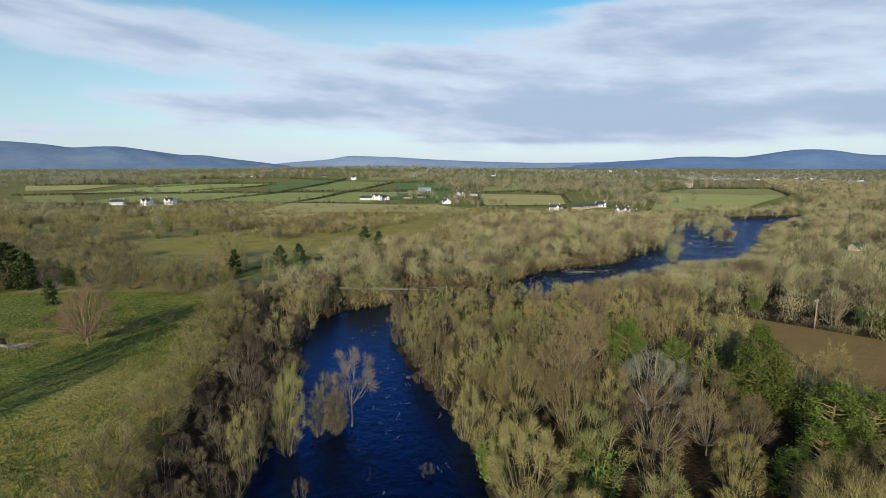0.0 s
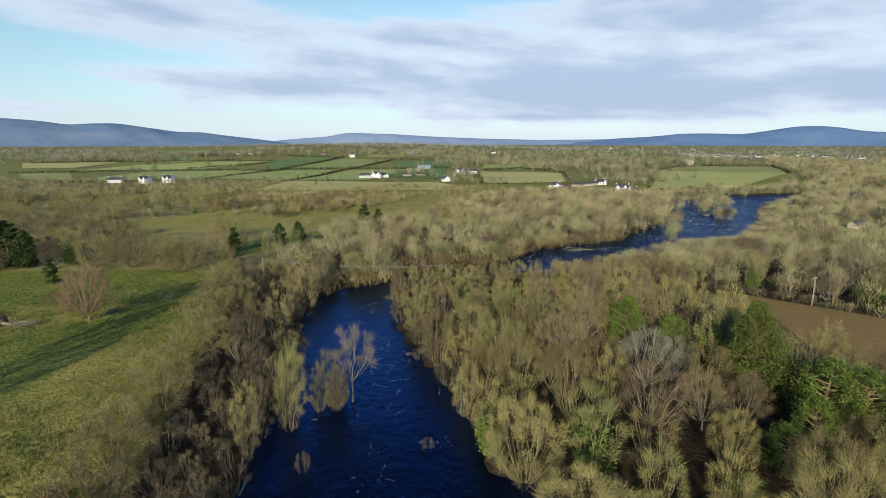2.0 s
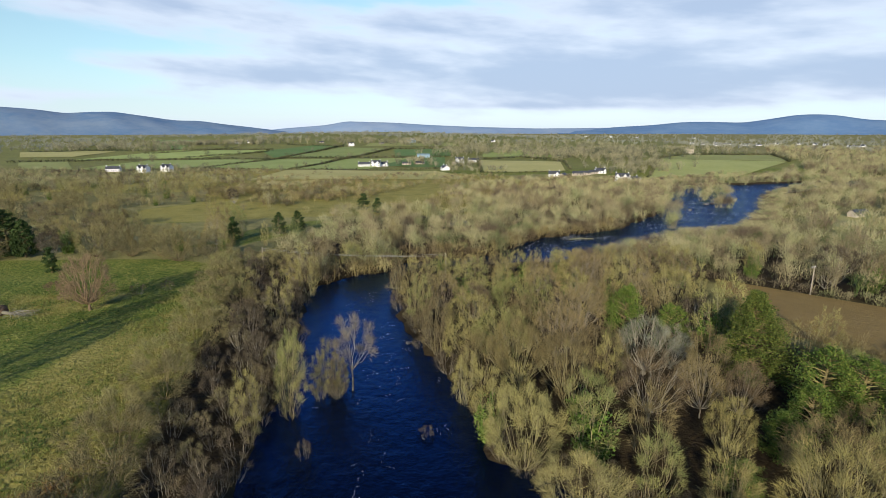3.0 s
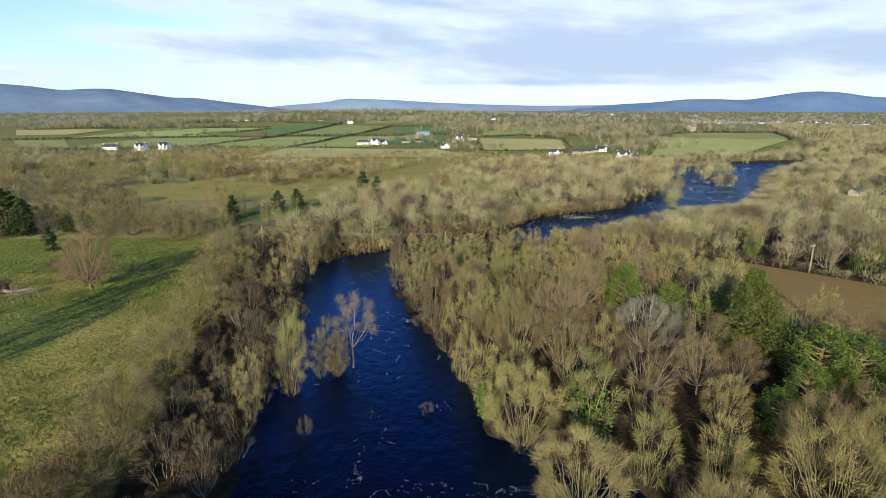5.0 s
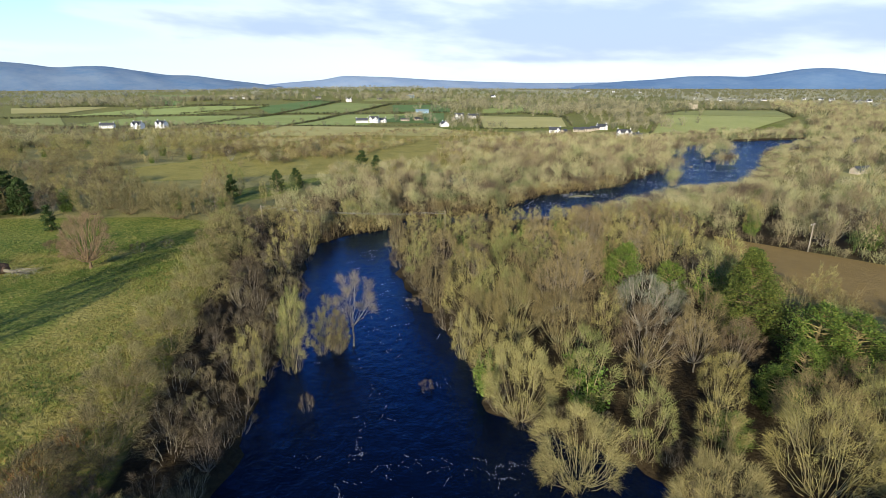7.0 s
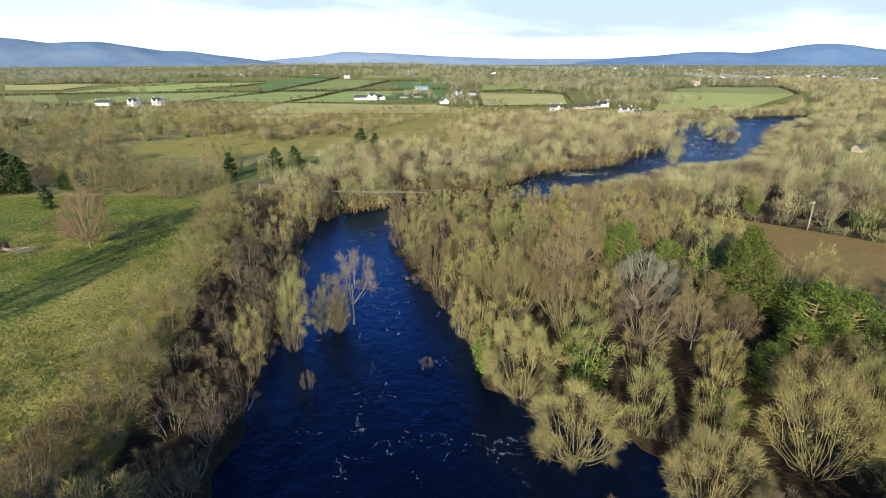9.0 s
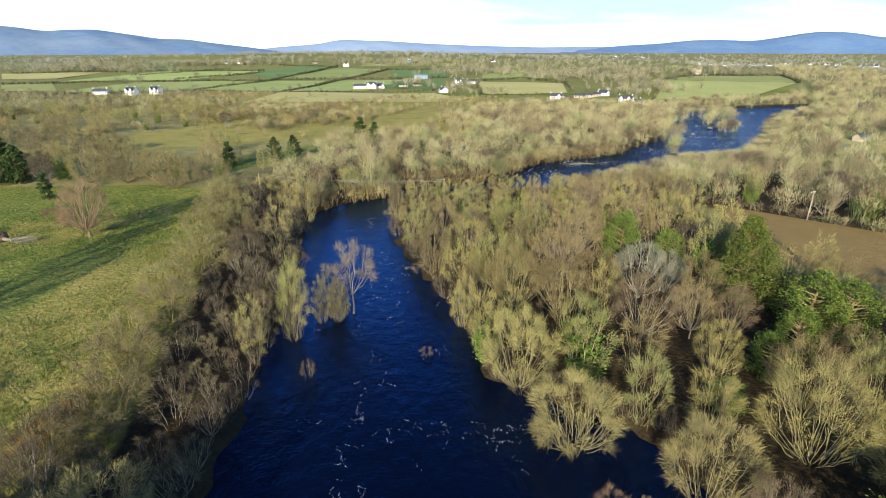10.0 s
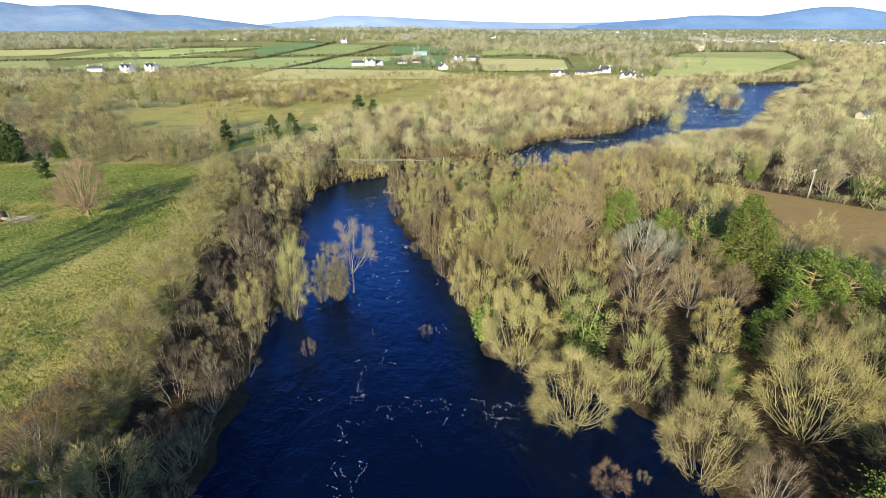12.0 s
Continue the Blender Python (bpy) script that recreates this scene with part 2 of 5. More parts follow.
def field_material(name, a, bcol, rows=0.0):
    m, N, b = material(name, 0.95, 0.1)
    pos = N.n("ShaderNodeNewGeometry").outputs["Position"]
    f = N.math("MULTIPLY_ADD", N.noise(pos, 0.02, 5, 0.6), 0.6, N.math("MULTIPLY", N.noise(pos, 0.25, 5, 0.7), 0.4))
    col = N.ramp(f, [(0.35, a), (0.65, bcol)])
    hsv = N.n("ShaderNodeHueSaturation", ins={"Color": col, "Value": N.math("MULTIPLY_ADD", N.n("ShaderNodeObjectInfo").outputs["Random"], 0.35, 0.82)})
    link(N, hsv.outputs[0], b.inputs["Base Color"])
    bump = N.n("ShaderNodeBump", ins={"Height": N.noise(pos, 0.8, 5, 0.7), "Strength": 0.6, "Distance": 0.4})
    link(N, bump.outputs[0], b.inputs["Normal"])
    return m


def water_material():
    """Near-black blue body under a glossy rippled skin, tinted blue for the sky it mirrors."""
    m = bpy.data.materials.new("peaty_river_water")
    m.use_nodes = True
    m.node_tree.nodes.clear()
    N = Nodes(m.node_tree)
    pos = N.n("ShaderNodeNewGeometry").outputs["Position"]
    n1 = N.noise(N.n("ShaderNodeMapping", ins={"Vector": pos, "Scale": (1.0, 0.55, 1.0)}).outputs[0], 0.7, 5, 0.62)
    n2 = N.noise(pos, 3.0, 3, 0.6)
    n3 = N.noise(pos, 0.07, 3, 0.5)
    # the upper reach's rapids run rougher than the pool, steepened to mirror bluer sky
    rapid = N.n("ShaderNodeMapRange", ins={0: N.n("ShaderNodeSeparateXYZ", ins={0: pos}).outputs[1], 1: 145.0, 2: 185.0, 3: 1.0, 4: 3.5}).outputs[0]
    wave = N.math("MULTIPLY_ADD", n2, 0.18, N.math("MULTIPLY", n1, N.math("ADD", n3, 0.3)))
    bump = N.n("ShaderNodeBump", ins={"Height": N.math("MULTIPLY", wave, rapid), "Strength": 0.7, "Distance": 0.32}).outputs[0]
    body = N.n("ShaderNodeBsdfDiffuse", ins={"Color": N.mix(n3, (0.0005, 0.0016, 0.007), (0.0009, 0.0032, 0.015))}).outputs[0]
    # The gloss colour is blue: a bluer sky painted into the reflection.
    skin = N.n("ShaderNodeBsdfGlossy", ins={"Color": (0.38, 0.60, 1.0, 1.0), "Roughness": 0.08, "Normal": bump}).outputs[0]
    share = N.n("ShaderNodeFresnel", ins={"IOR": 1.42, "Normal": bump}).outputs[0]
    mixed = N.n("ShaderNodeMixShader", ins={0: share, 1: body, 2: skin}).outputs[0]
    N.n("ShaderNodeOutputMaterial", ins={"Surface": mixed})
    return m


def plain_material(name, col, rough=0.8, var=0.25, scale=2.0, spec=0.3):
    m, N, b = material(name, rough, spec)
    pos = N.n("ShaderNodeNewGeometry").outputs["Position"]
    f = N.math("MULTIPLY_ADD", N.noise(pos, scale, 5, 0.65), 0.6, N.math("MULTIPLY", N.noise(pos, scale * 0.13, 3, 0.5), 0.4))
    link(N, N.ramp(f, [(0.3, tuple(c * (1 - var) for c in col)), (0.7, tuple(min(1.0, c * (1 + var)) for c in col))]), b.inputs["Base Color"])
    return m


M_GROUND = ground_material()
M_WATER = water_material()
M_GREENF = field_material("pasture", (0.28, 0.34, 0.10), (0.38, 0.43, 0.14))
M_DARKF = field_material("winter_crop", (0.15, 0.25, 0.075), (0.21, 0.31, 0.10))
M_LIGHTF = field_material("grazed_pasture", (0.33, 0.36, 0.115), (0.43, 0.44, 0.155))
M_YELLOWF = field_material("bleached_grass", (0.38, 0.355, 0.125), (0.49, 0.445, 0.175))
M_SILT = field_material("silted_flood_field", (0.20, 0.14, 0.052), (0.27, 0.19, 0.07))
M_WALL = plain_material("white_render", (0.78, 0.77, 0.74), 0.8, 0.08)
M_STONE = plain_material("pale_rubble_stone", (0.42, 0.36, 0.27), 0.9, 0.3, 0.8)
M_SLATE = plain_material("dark_slate", (0.07, 0.075, 0.085), 0.6, 0.3)
M_TIN = plain_material("blue_grey_tin", (0.25, 0.36, 0.42), 0.5, 0.2)
M_GLASS = plain_material("dark_window", (0.03, 0.035, 0.045), 0.1, 0.2, 1.0, 0.5)
M_POLE = plain_material("weathered_pole_wood", (0.34, 0.29, 0.22), 0.85, 0.3)
M_CABLE = plain_material("galvanised_cable", (0.30, 0.30, 0.28), 0.5, 0.15)
M_FOAM = plain_material("river_foam", (0.55, 0.57, 0.60), 0.7, 0.2)
M_ROCK = plain_material("wet_boulder", (0.20, 0.18, 0.15), 0.6, 0.35)
M_ROOTPLATE = plain_material("torn_earth_and_roots", (0.17, 0.11, 0.07), 0.95, 0.4)


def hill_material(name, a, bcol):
    """Moor and plantation far off, with the blue of distance haze put into the colour."""
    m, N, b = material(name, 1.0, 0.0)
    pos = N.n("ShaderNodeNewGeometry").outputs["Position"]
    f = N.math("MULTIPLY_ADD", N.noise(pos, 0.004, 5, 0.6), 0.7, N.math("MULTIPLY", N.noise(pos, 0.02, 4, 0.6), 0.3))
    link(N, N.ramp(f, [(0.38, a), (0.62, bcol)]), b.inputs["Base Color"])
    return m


# ---------------------------------------------------------------- plan of the river and the land
RIVER = [(-26, -4000), (-26, -300), (-24, 0), (-23, 36), (-24, 50), (-25, 62), (-26, 78), (-28, 97), (-33, 117), (-34, 128), (-29, 139), (-17, 146),
         (-14, 156), (2, 162), (18, 168), (26, 183), (36, 194), (54, 202), (71, 212), (105, 253), (128, 300), (148, 350), (160, 372), (200, 380), (262, 396), (420, 445),
         (424, 428), (270, 366), (196, 322), (162, 266), (126, 216), (113, 203), (104, 195), (92, 190), (77, 185), (63, 172), (48, 161), (35, 156), (22, 153), (8, 151), (-8, 149), (-11.5, 142),
         (-12.0, 129), (-8, 106), (-1.5, 89), (1.5, 79), (4.7, 68), (6.2, 58), (10, 54.5), (17.5, 51), (25, 45.5), (26, 36), (25, 0), (24, -300), (24, -4000)]
LEFT_BANK = [(-25, 2), (-44, 2), (-41, 16), (-41, 45), (-45, 70), (-49, 98), (-54, 125), (-62, 142), (-46, 150), (-30, 138), (-33, 128), (-28, 97), (-25, 62), (-23, 36)]
RIGHT_WOOD = [(26, 14), (60, 14), (76, 56), (64, 84), (56, 90), (54, 104), (60, 122), (64, 138), (60, 155), (30, 153), (-6, 151), (-12, 130), (-7, 106), (2, 80), (6, 60), (12, 54), (25, 46)]
SILT = [(72, 134), (140, 70), (108, 52), (60, 100)]
BEND_WOOD = [(-50, 148), (-35, 134), (-29, 141), (-17, 148), (-14, 158), (2, 164), (18, 170), (26, 185), (36, 196), (52, 203), (71, 213), (105, 255), (128, 302), (140, 345), (90, 345), (40, 290), (0, 240), (-42, 225), (-45, 185)]
BELT = [(64, 141), (90, 122), (140, 76), (190, 90), (190, 130), (130, 150), (112, 190), (76, 162), (60, 152)]
SEEN_SHORE = [(-8, 156), (10, 160), (28, 163), (36, 165), (46, 173), (60, 187), (74, 200), (90, 203), (106, 207), (123, 222), (146, 251), (190, 311), (212, 352)]   # near edge of the upper reach's water as the camera sees it
POOL = [(6, 218), (12, 226), (11, 233), (5, 230), (1, 221)]
MEADOWS = [  # pasture by the left bank and glades among the scrub
    [(-31, 10), (-34, 45), (-40, 70), (-46, 98), (-53, 125), (-66, 150), (-80, 156), (-150, 150), (-200, 130), (-260, 40), (-200, -150), (-60, -150)],
    [(-86, 172), (-70, 174), (-45, 220), (-50, 232), (-74, 206)],
    [(-162, 238), (-132, 282), (-106, 264), (-104, 222), (-132, 219)],
    [(-70, 262), (-5, 268), (0, 292), (-80, 286)],
    [(-900, 470), (-500, 480), (-250, 545), (-45, 505), (40, 450), (110, 470), (180, 430), (360, 440), (420, 600), (600, 1400), (-600, 2600), (-2500, 2600), (-2500, 500)],
    [(128, 150), (250, 110), (300, 190), (190, 215)],
]
SEDGES = [
    [(-162, 238), (-132, 282), (-106, 264), (-104, 222), (-132, 219)],
    [(-70, 235), (10, 245), (60, 300), (50, 380), (-20, 400), (-150, 330)],
    [(-150, 405), (-40, 400), (60, 390), (50, 450), (-45, 500), (-160, 505)],
    [(-105, 98), (-75, 108), (-72, 122), (-100, 120)],
    [(-150, 330), (-260, 330), (-320, 420), (-200, 510), (-40, 470), (60, 450), (60, 300), (-20, 240), (-60, 235), (-104, 222)],
    [(-31, 10), (-58, 14), (-66, 45), (-66, 72), (-64, 95), (-58, 118), (-50, 118), (-40, 70), (-34, 45)],
]


def polygon_distance(px, py, poly):
    """Signed distance of points to a polygon, negative inside."""
    best = np.full(px.shape, 1e9)
    inside = np.zeros(px.shape, bool)
    for (x0, y0), (x1, y1) in zip(poly, poly[1:] + poly[:1]):
        dx, dy = x1 - x0, y1 - y0
        s = np.clip(((px - x0) * dx + (py - y0) * dy) / (dx * dx + dy * dy + 1e-9), 0, 1)
        best = np.minimum(best, np.hypot(px - x0 - s * dx, py - y0 - s * dy))
        cross = ((y0 > py) != (y1 > py)) & (px < dx * (py - y0) / (dy if abs(dy) > 1e-9 else 1e-9) + x0)
        inside ^= cross
    return np.where(inside, -best, best)


def smooth(a, b, x):
    s = np.clip((x - a) / (b - a), 0, 1)
    return s * s * (3 - 2 * s)


def land(x, y):
    """Height of the ground, without the river bed."""
    x, y = np.asarray(x, float), np.asarray(y, float)
    z = 1.2 + 0.35 * np.sin(x * 0.045 + 1) * np.cos(y * 0.038) + 0.5 * smooth(-35, -90, x)
    swell = smooth(560, 1500, y) * (1 - 0.75 * smooth(2000, 3600, y))
    z = z + 24 * swell * np.exp(-((x + 120 + 0.1 * y) / 620.0) ** 2) * (1 + 0.12 * np.sin(x * 0.006 + y * 0.004))
    z = z + 7 * smooth(430, 620, y) * np.exp(-((x - 290) / 180.0) ** 2) * (1 - smooth(800, 1500, y))
    z = z - 0.45 * smooth(150, 240, y) * (1 - smooth(380, 520, y))
    return z


def river_gap(x, y):
    x, y = np.asarray(x, float), np.asarray(y, float)
    wobble = 0.8 * np.sin(x * 0.41 + y * 0.23) + 0.6 * np.sin(y * 0.57 - x * 0.2)
    return np.minimum(polygon_distance(x, y, RIVER), polygon_distance(x, y, POOL)) + wobble * (np.abs(y) < 900)


def sightline_cap(x, y):
    """Height cap for growth on the upper reach's near side, fitted to the camera's sightline."""
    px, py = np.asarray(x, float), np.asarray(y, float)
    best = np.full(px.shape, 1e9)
    for (x0, y0), (x1, y1) in zip(SEEN_SHORE, SEEN_SHORE[1:]):
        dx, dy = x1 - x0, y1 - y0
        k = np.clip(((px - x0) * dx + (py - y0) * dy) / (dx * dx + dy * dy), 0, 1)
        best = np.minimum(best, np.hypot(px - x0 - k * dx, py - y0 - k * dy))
    south = (py < np.interp(px, [p[0] for p in SEEN_SHORE], [p[1] for p in SEEN_SHORE]) + 2) & (px > -13)
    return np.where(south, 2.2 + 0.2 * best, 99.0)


def terrain(x, y):
    d = river_gap(x, y)
    z = land(x, y)
    return -1.3 + (z + 1.3) * smooth(-3.0, 2.0, d)


def mesh_of(name, verts, faces, mat, flat=True):
    me = bpy.data.meshes.new(name)
    verts = np.asarray(verts, np.float32)
    faces = np.asarray(faces, np.int32)
    k = faces.shape[1]
    me.vertices.add(len(verts))
    me.vertices.foreach_set("co", verts.ravel())
    me.loops.add(faces.size)
    me.loops.foreach_set("vertex_index", faces.ravel())
    me.polygons.add(len(faces))
    me.polygons.foreach_set("loop_start", np.arange(0, faces.size, k, dtype=np.int32))
    me.polygons.foreach_set("use_smooth", np.full(len(faces), not flat))
    me.update(calc_edges=True)
    if mat:
        me.materials.append(mat)
    return me


def grid_faces(nx, ny):
    i, j = np.meshgrid(np.arange(nx - 1), np.arange(ny - 1))
    a = (j * nx + i).ravel()
    return np.stack([a, a + 1, a + nx + 1, a + nx], 1)


def part(name, bm, mat, parent, label=""):
    """Links a bmesh or a mesh as one object under a thing or a part."""
    me = bm
    if isinstance(bm, bmesh.types.BMesh):
        me = bpy.data.meshes.new(name)
        bm.to_mesh(me)
        bm.free()
        me.materials.append(mat)
    ob = new(name, me)
    ob.parent = parent
    return tagged(ob, label)


def make_ground():
    out = np.geomspace(8, 4700, 34)
    xs = np.concatenate([-130 - out[::-1], np.arange(-130, 240, 2.5), 240 + out])
    ys = np.concatenate([-np.geomspace(6, 4900, 20)[::-1], np.arange(0, 410, 2.5), 410 + np.geomspace(5, 4500, 60)])
    X, Y = np.meshgrid(xs, ys)
    x, y = X.ravel(), Y.ravel()
    z = terrain(x, y)
    rng = np.random.default_rng(3)
    near = (np.abs(x) < 250) & (y > -50) & (y < 420)
    z = z + np.where(near & (z > 0.4), rng.normal(0, 0.07, len(x)), 0)
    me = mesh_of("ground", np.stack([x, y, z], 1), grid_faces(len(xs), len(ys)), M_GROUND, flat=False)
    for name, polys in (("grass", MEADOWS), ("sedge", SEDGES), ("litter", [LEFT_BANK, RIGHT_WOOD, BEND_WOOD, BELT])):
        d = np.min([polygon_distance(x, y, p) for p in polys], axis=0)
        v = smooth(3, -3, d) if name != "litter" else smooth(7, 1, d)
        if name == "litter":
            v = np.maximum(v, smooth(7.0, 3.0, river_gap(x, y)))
        if name == "grass":
            v = np.maximum(v * (1 - 0.5 * smooth(430, 520, y)), 0.35 * smooth(900, 1400, y))
        at = me.attributes.new(name, "FLOAT", "POINT")
        at.data.foreach_set("value", v.astype(np.float32))
    tagged(new("ground", me), "rough winter ground, green pasture, bleached sedge and leaf litter darkened for tree shade", "ground", kind="structure")


def make_water():
    # one sheet under the land, seen only where the bed drops below it
    xs = np.concatenate([[-60, -45], np.arange(-40, 30, 4.0), np.arange(30, 460, 10.0)])
    ys = np.concatenate([[-4000, -1000, -300], np.arange(-100, 720, 10.0)])
    X, Y = np.meshgrid(xs, ys)
    me = mesh_of("river_water", np.stack([X.ravel(), Y.ravel(), X.ravel() * 0], 1), grid_faces(len(xs), len(ys)), M_WATER, flat=False)
    tagged(new("water", me), "dark blue river water in flood, rippled and glossy", "river", kind="structure")


make_ground()
make_water()


# ---------------------------------------------------------------- far hills
def make_hill(name, ridge, y, depth, mat, label):
    """A ridge from a few summits: azimuths and elevations in degrees as seen from the camera."""
    n, m = 160, 10
    az = np.linspace(ridge[0][0], ridge[-1][0], n)
    el = np.interp(az, [r[0] for r in ridge], [r[1] for r in ridge])
    ker = np.array([1, 2, 3, 4, 3, 2, 1]) / 16
    el = np.convolve(np.pad(el, 3, mode="edge"), ker, "valid")
    v = []
    for j in range(m):
        s = j / (m - 1)
        dist = y / np.cos(np.radians(az)) * 1.0
        rr = np.minimum(dist, 4720) - depth * (1 - s)
        top = 40 + np.tan(np.radians(el)) * np.minimum(dist, 4720)
        z = -5 + (top + 5) * np.sin(s * math.pi / 2) ** 1.2
        z = z + 5 * np.sin(az * 1.9 + j) * s * (1 - s) * 2
        v.append(np.stack([rr * np.sin(np.radians(az)), rr * np.cos(np.radians(az)), z], 1))
    me = mesh_of(name, np.concatenate(v), grid_faces(n, m), mat, flat=False)
    tagged(new(name, me), label, "hill", kind="structure")


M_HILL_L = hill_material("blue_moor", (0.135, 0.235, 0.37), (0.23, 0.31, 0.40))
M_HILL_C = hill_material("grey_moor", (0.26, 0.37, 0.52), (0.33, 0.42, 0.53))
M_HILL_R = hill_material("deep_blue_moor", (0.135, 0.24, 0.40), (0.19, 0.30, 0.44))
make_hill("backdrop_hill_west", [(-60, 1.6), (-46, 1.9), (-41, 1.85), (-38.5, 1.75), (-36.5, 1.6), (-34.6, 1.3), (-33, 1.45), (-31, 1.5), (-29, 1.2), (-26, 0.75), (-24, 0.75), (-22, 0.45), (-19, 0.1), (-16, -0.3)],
          4300, 700, M_HILL_L, "long moorland hill on the horizon, tinted blue for haze")
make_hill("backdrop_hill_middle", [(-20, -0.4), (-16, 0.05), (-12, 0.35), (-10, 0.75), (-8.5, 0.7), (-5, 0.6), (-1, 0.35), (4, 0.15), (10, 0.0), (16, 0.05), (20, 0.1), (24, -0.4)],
          4550, 500, M_HILL_C, "low hills on the horizon, tinted grey-blue for haze")
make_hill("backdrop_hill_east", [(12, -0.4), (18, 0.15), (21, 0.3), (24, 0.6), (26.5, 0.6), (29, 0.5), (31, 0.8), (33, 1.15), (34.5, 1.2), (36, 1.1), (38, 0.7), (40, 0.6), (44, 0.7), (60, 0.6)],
          4450, 600, M_HILL_R, "rounded mountain on the horizon, tinted deep blue for haze")


# ---------------------------------------------------------------- trees
def unit(v):
    return v / np.maximum(np.linalg.norm(v, axis=-1, keepdims=True), 1e-9)


def tube(path, radii, sides=4):
    """A tapered limb along a path."""
    path = np.asarray(path)
    t = unit(np.gradient(path, axis=0))
    ref = np.where(np.abs(t[:, 2:3]) > 0.9, [[1.0, 0, 0]], [[0, 0, 1.0]])
    u = unit(np.cross(t, ref))
    w = np.cross(t, u)
    a = np.arange(sides) * 2 * math.pi / sides
    ring = path[:, None] + np.asarray(radii)[:, None, None] * (np.cos(a)[None, :, None] * u[:, None] + np.sin(a)[None, :, None] * w[:, None])
    n = len(path)
    f = []
    for i in range(n - 1):
        for k in range(sides):
            k2 = (k + 1) % sides
            f.append((i * sides + k, i * sides + k2, (i + 1) * sides + k2))
            f.append((i * sides + k, (i + 1) * sides + k2, (i + 1) * sides + k))
    return ring.reshape(-1, 3), np.array(f)


def blades(base, way, length, width, rng, face=None):
    """Twigs: slim three-cornered blades. face: the way that they look, roughly, where they lie on a crown."""
    side = unit(np.cross(way, rng.normal(size=way.shape) if face is None else face))
    v = np.stack([base - side * width[:, None] / 2, base + side * width[:, None] / 2, base + way * length[:, None]], 1)
    return v.reshape(-1, 3), np.arange(len(base) * 3).reshape(-1, 3)


def leaves(points, size, rng, up=0.3):
    """Small leaf sprays: folded four-cornered blades turned at random."""
    n = len(points)
    a = unit(rng.normal(size=(n, 3)) + [0, 0, up])
    b = unit(np.cross(a, rng.normal(size=(n, 3))))
    s = size * rng.uniform(0.5, 1.3, (n, 1))
    c = np.cross(a, b)
    v = np.stack([points - a * s * 0.6, points + b * s * 0.5 + c * s * 0.15, points + a * s * 0.7, points - b * s * 0.5 + c * s * 0.15], 1)
    i = np.arange(n) * 4
    return v.reshape(-1, 3), np.concatenate([np.stack([i, i + 1, i + 2], 1), np.stack([i, i + 2, i + 3], 1)])


def join(pieces):
    v, f, k = [], [], 0
    for a, b in pieces:
        v.append(a)
        f.append(b + k)
        k += len(a)
    return np.concatenate(v), np.concatenate(f)


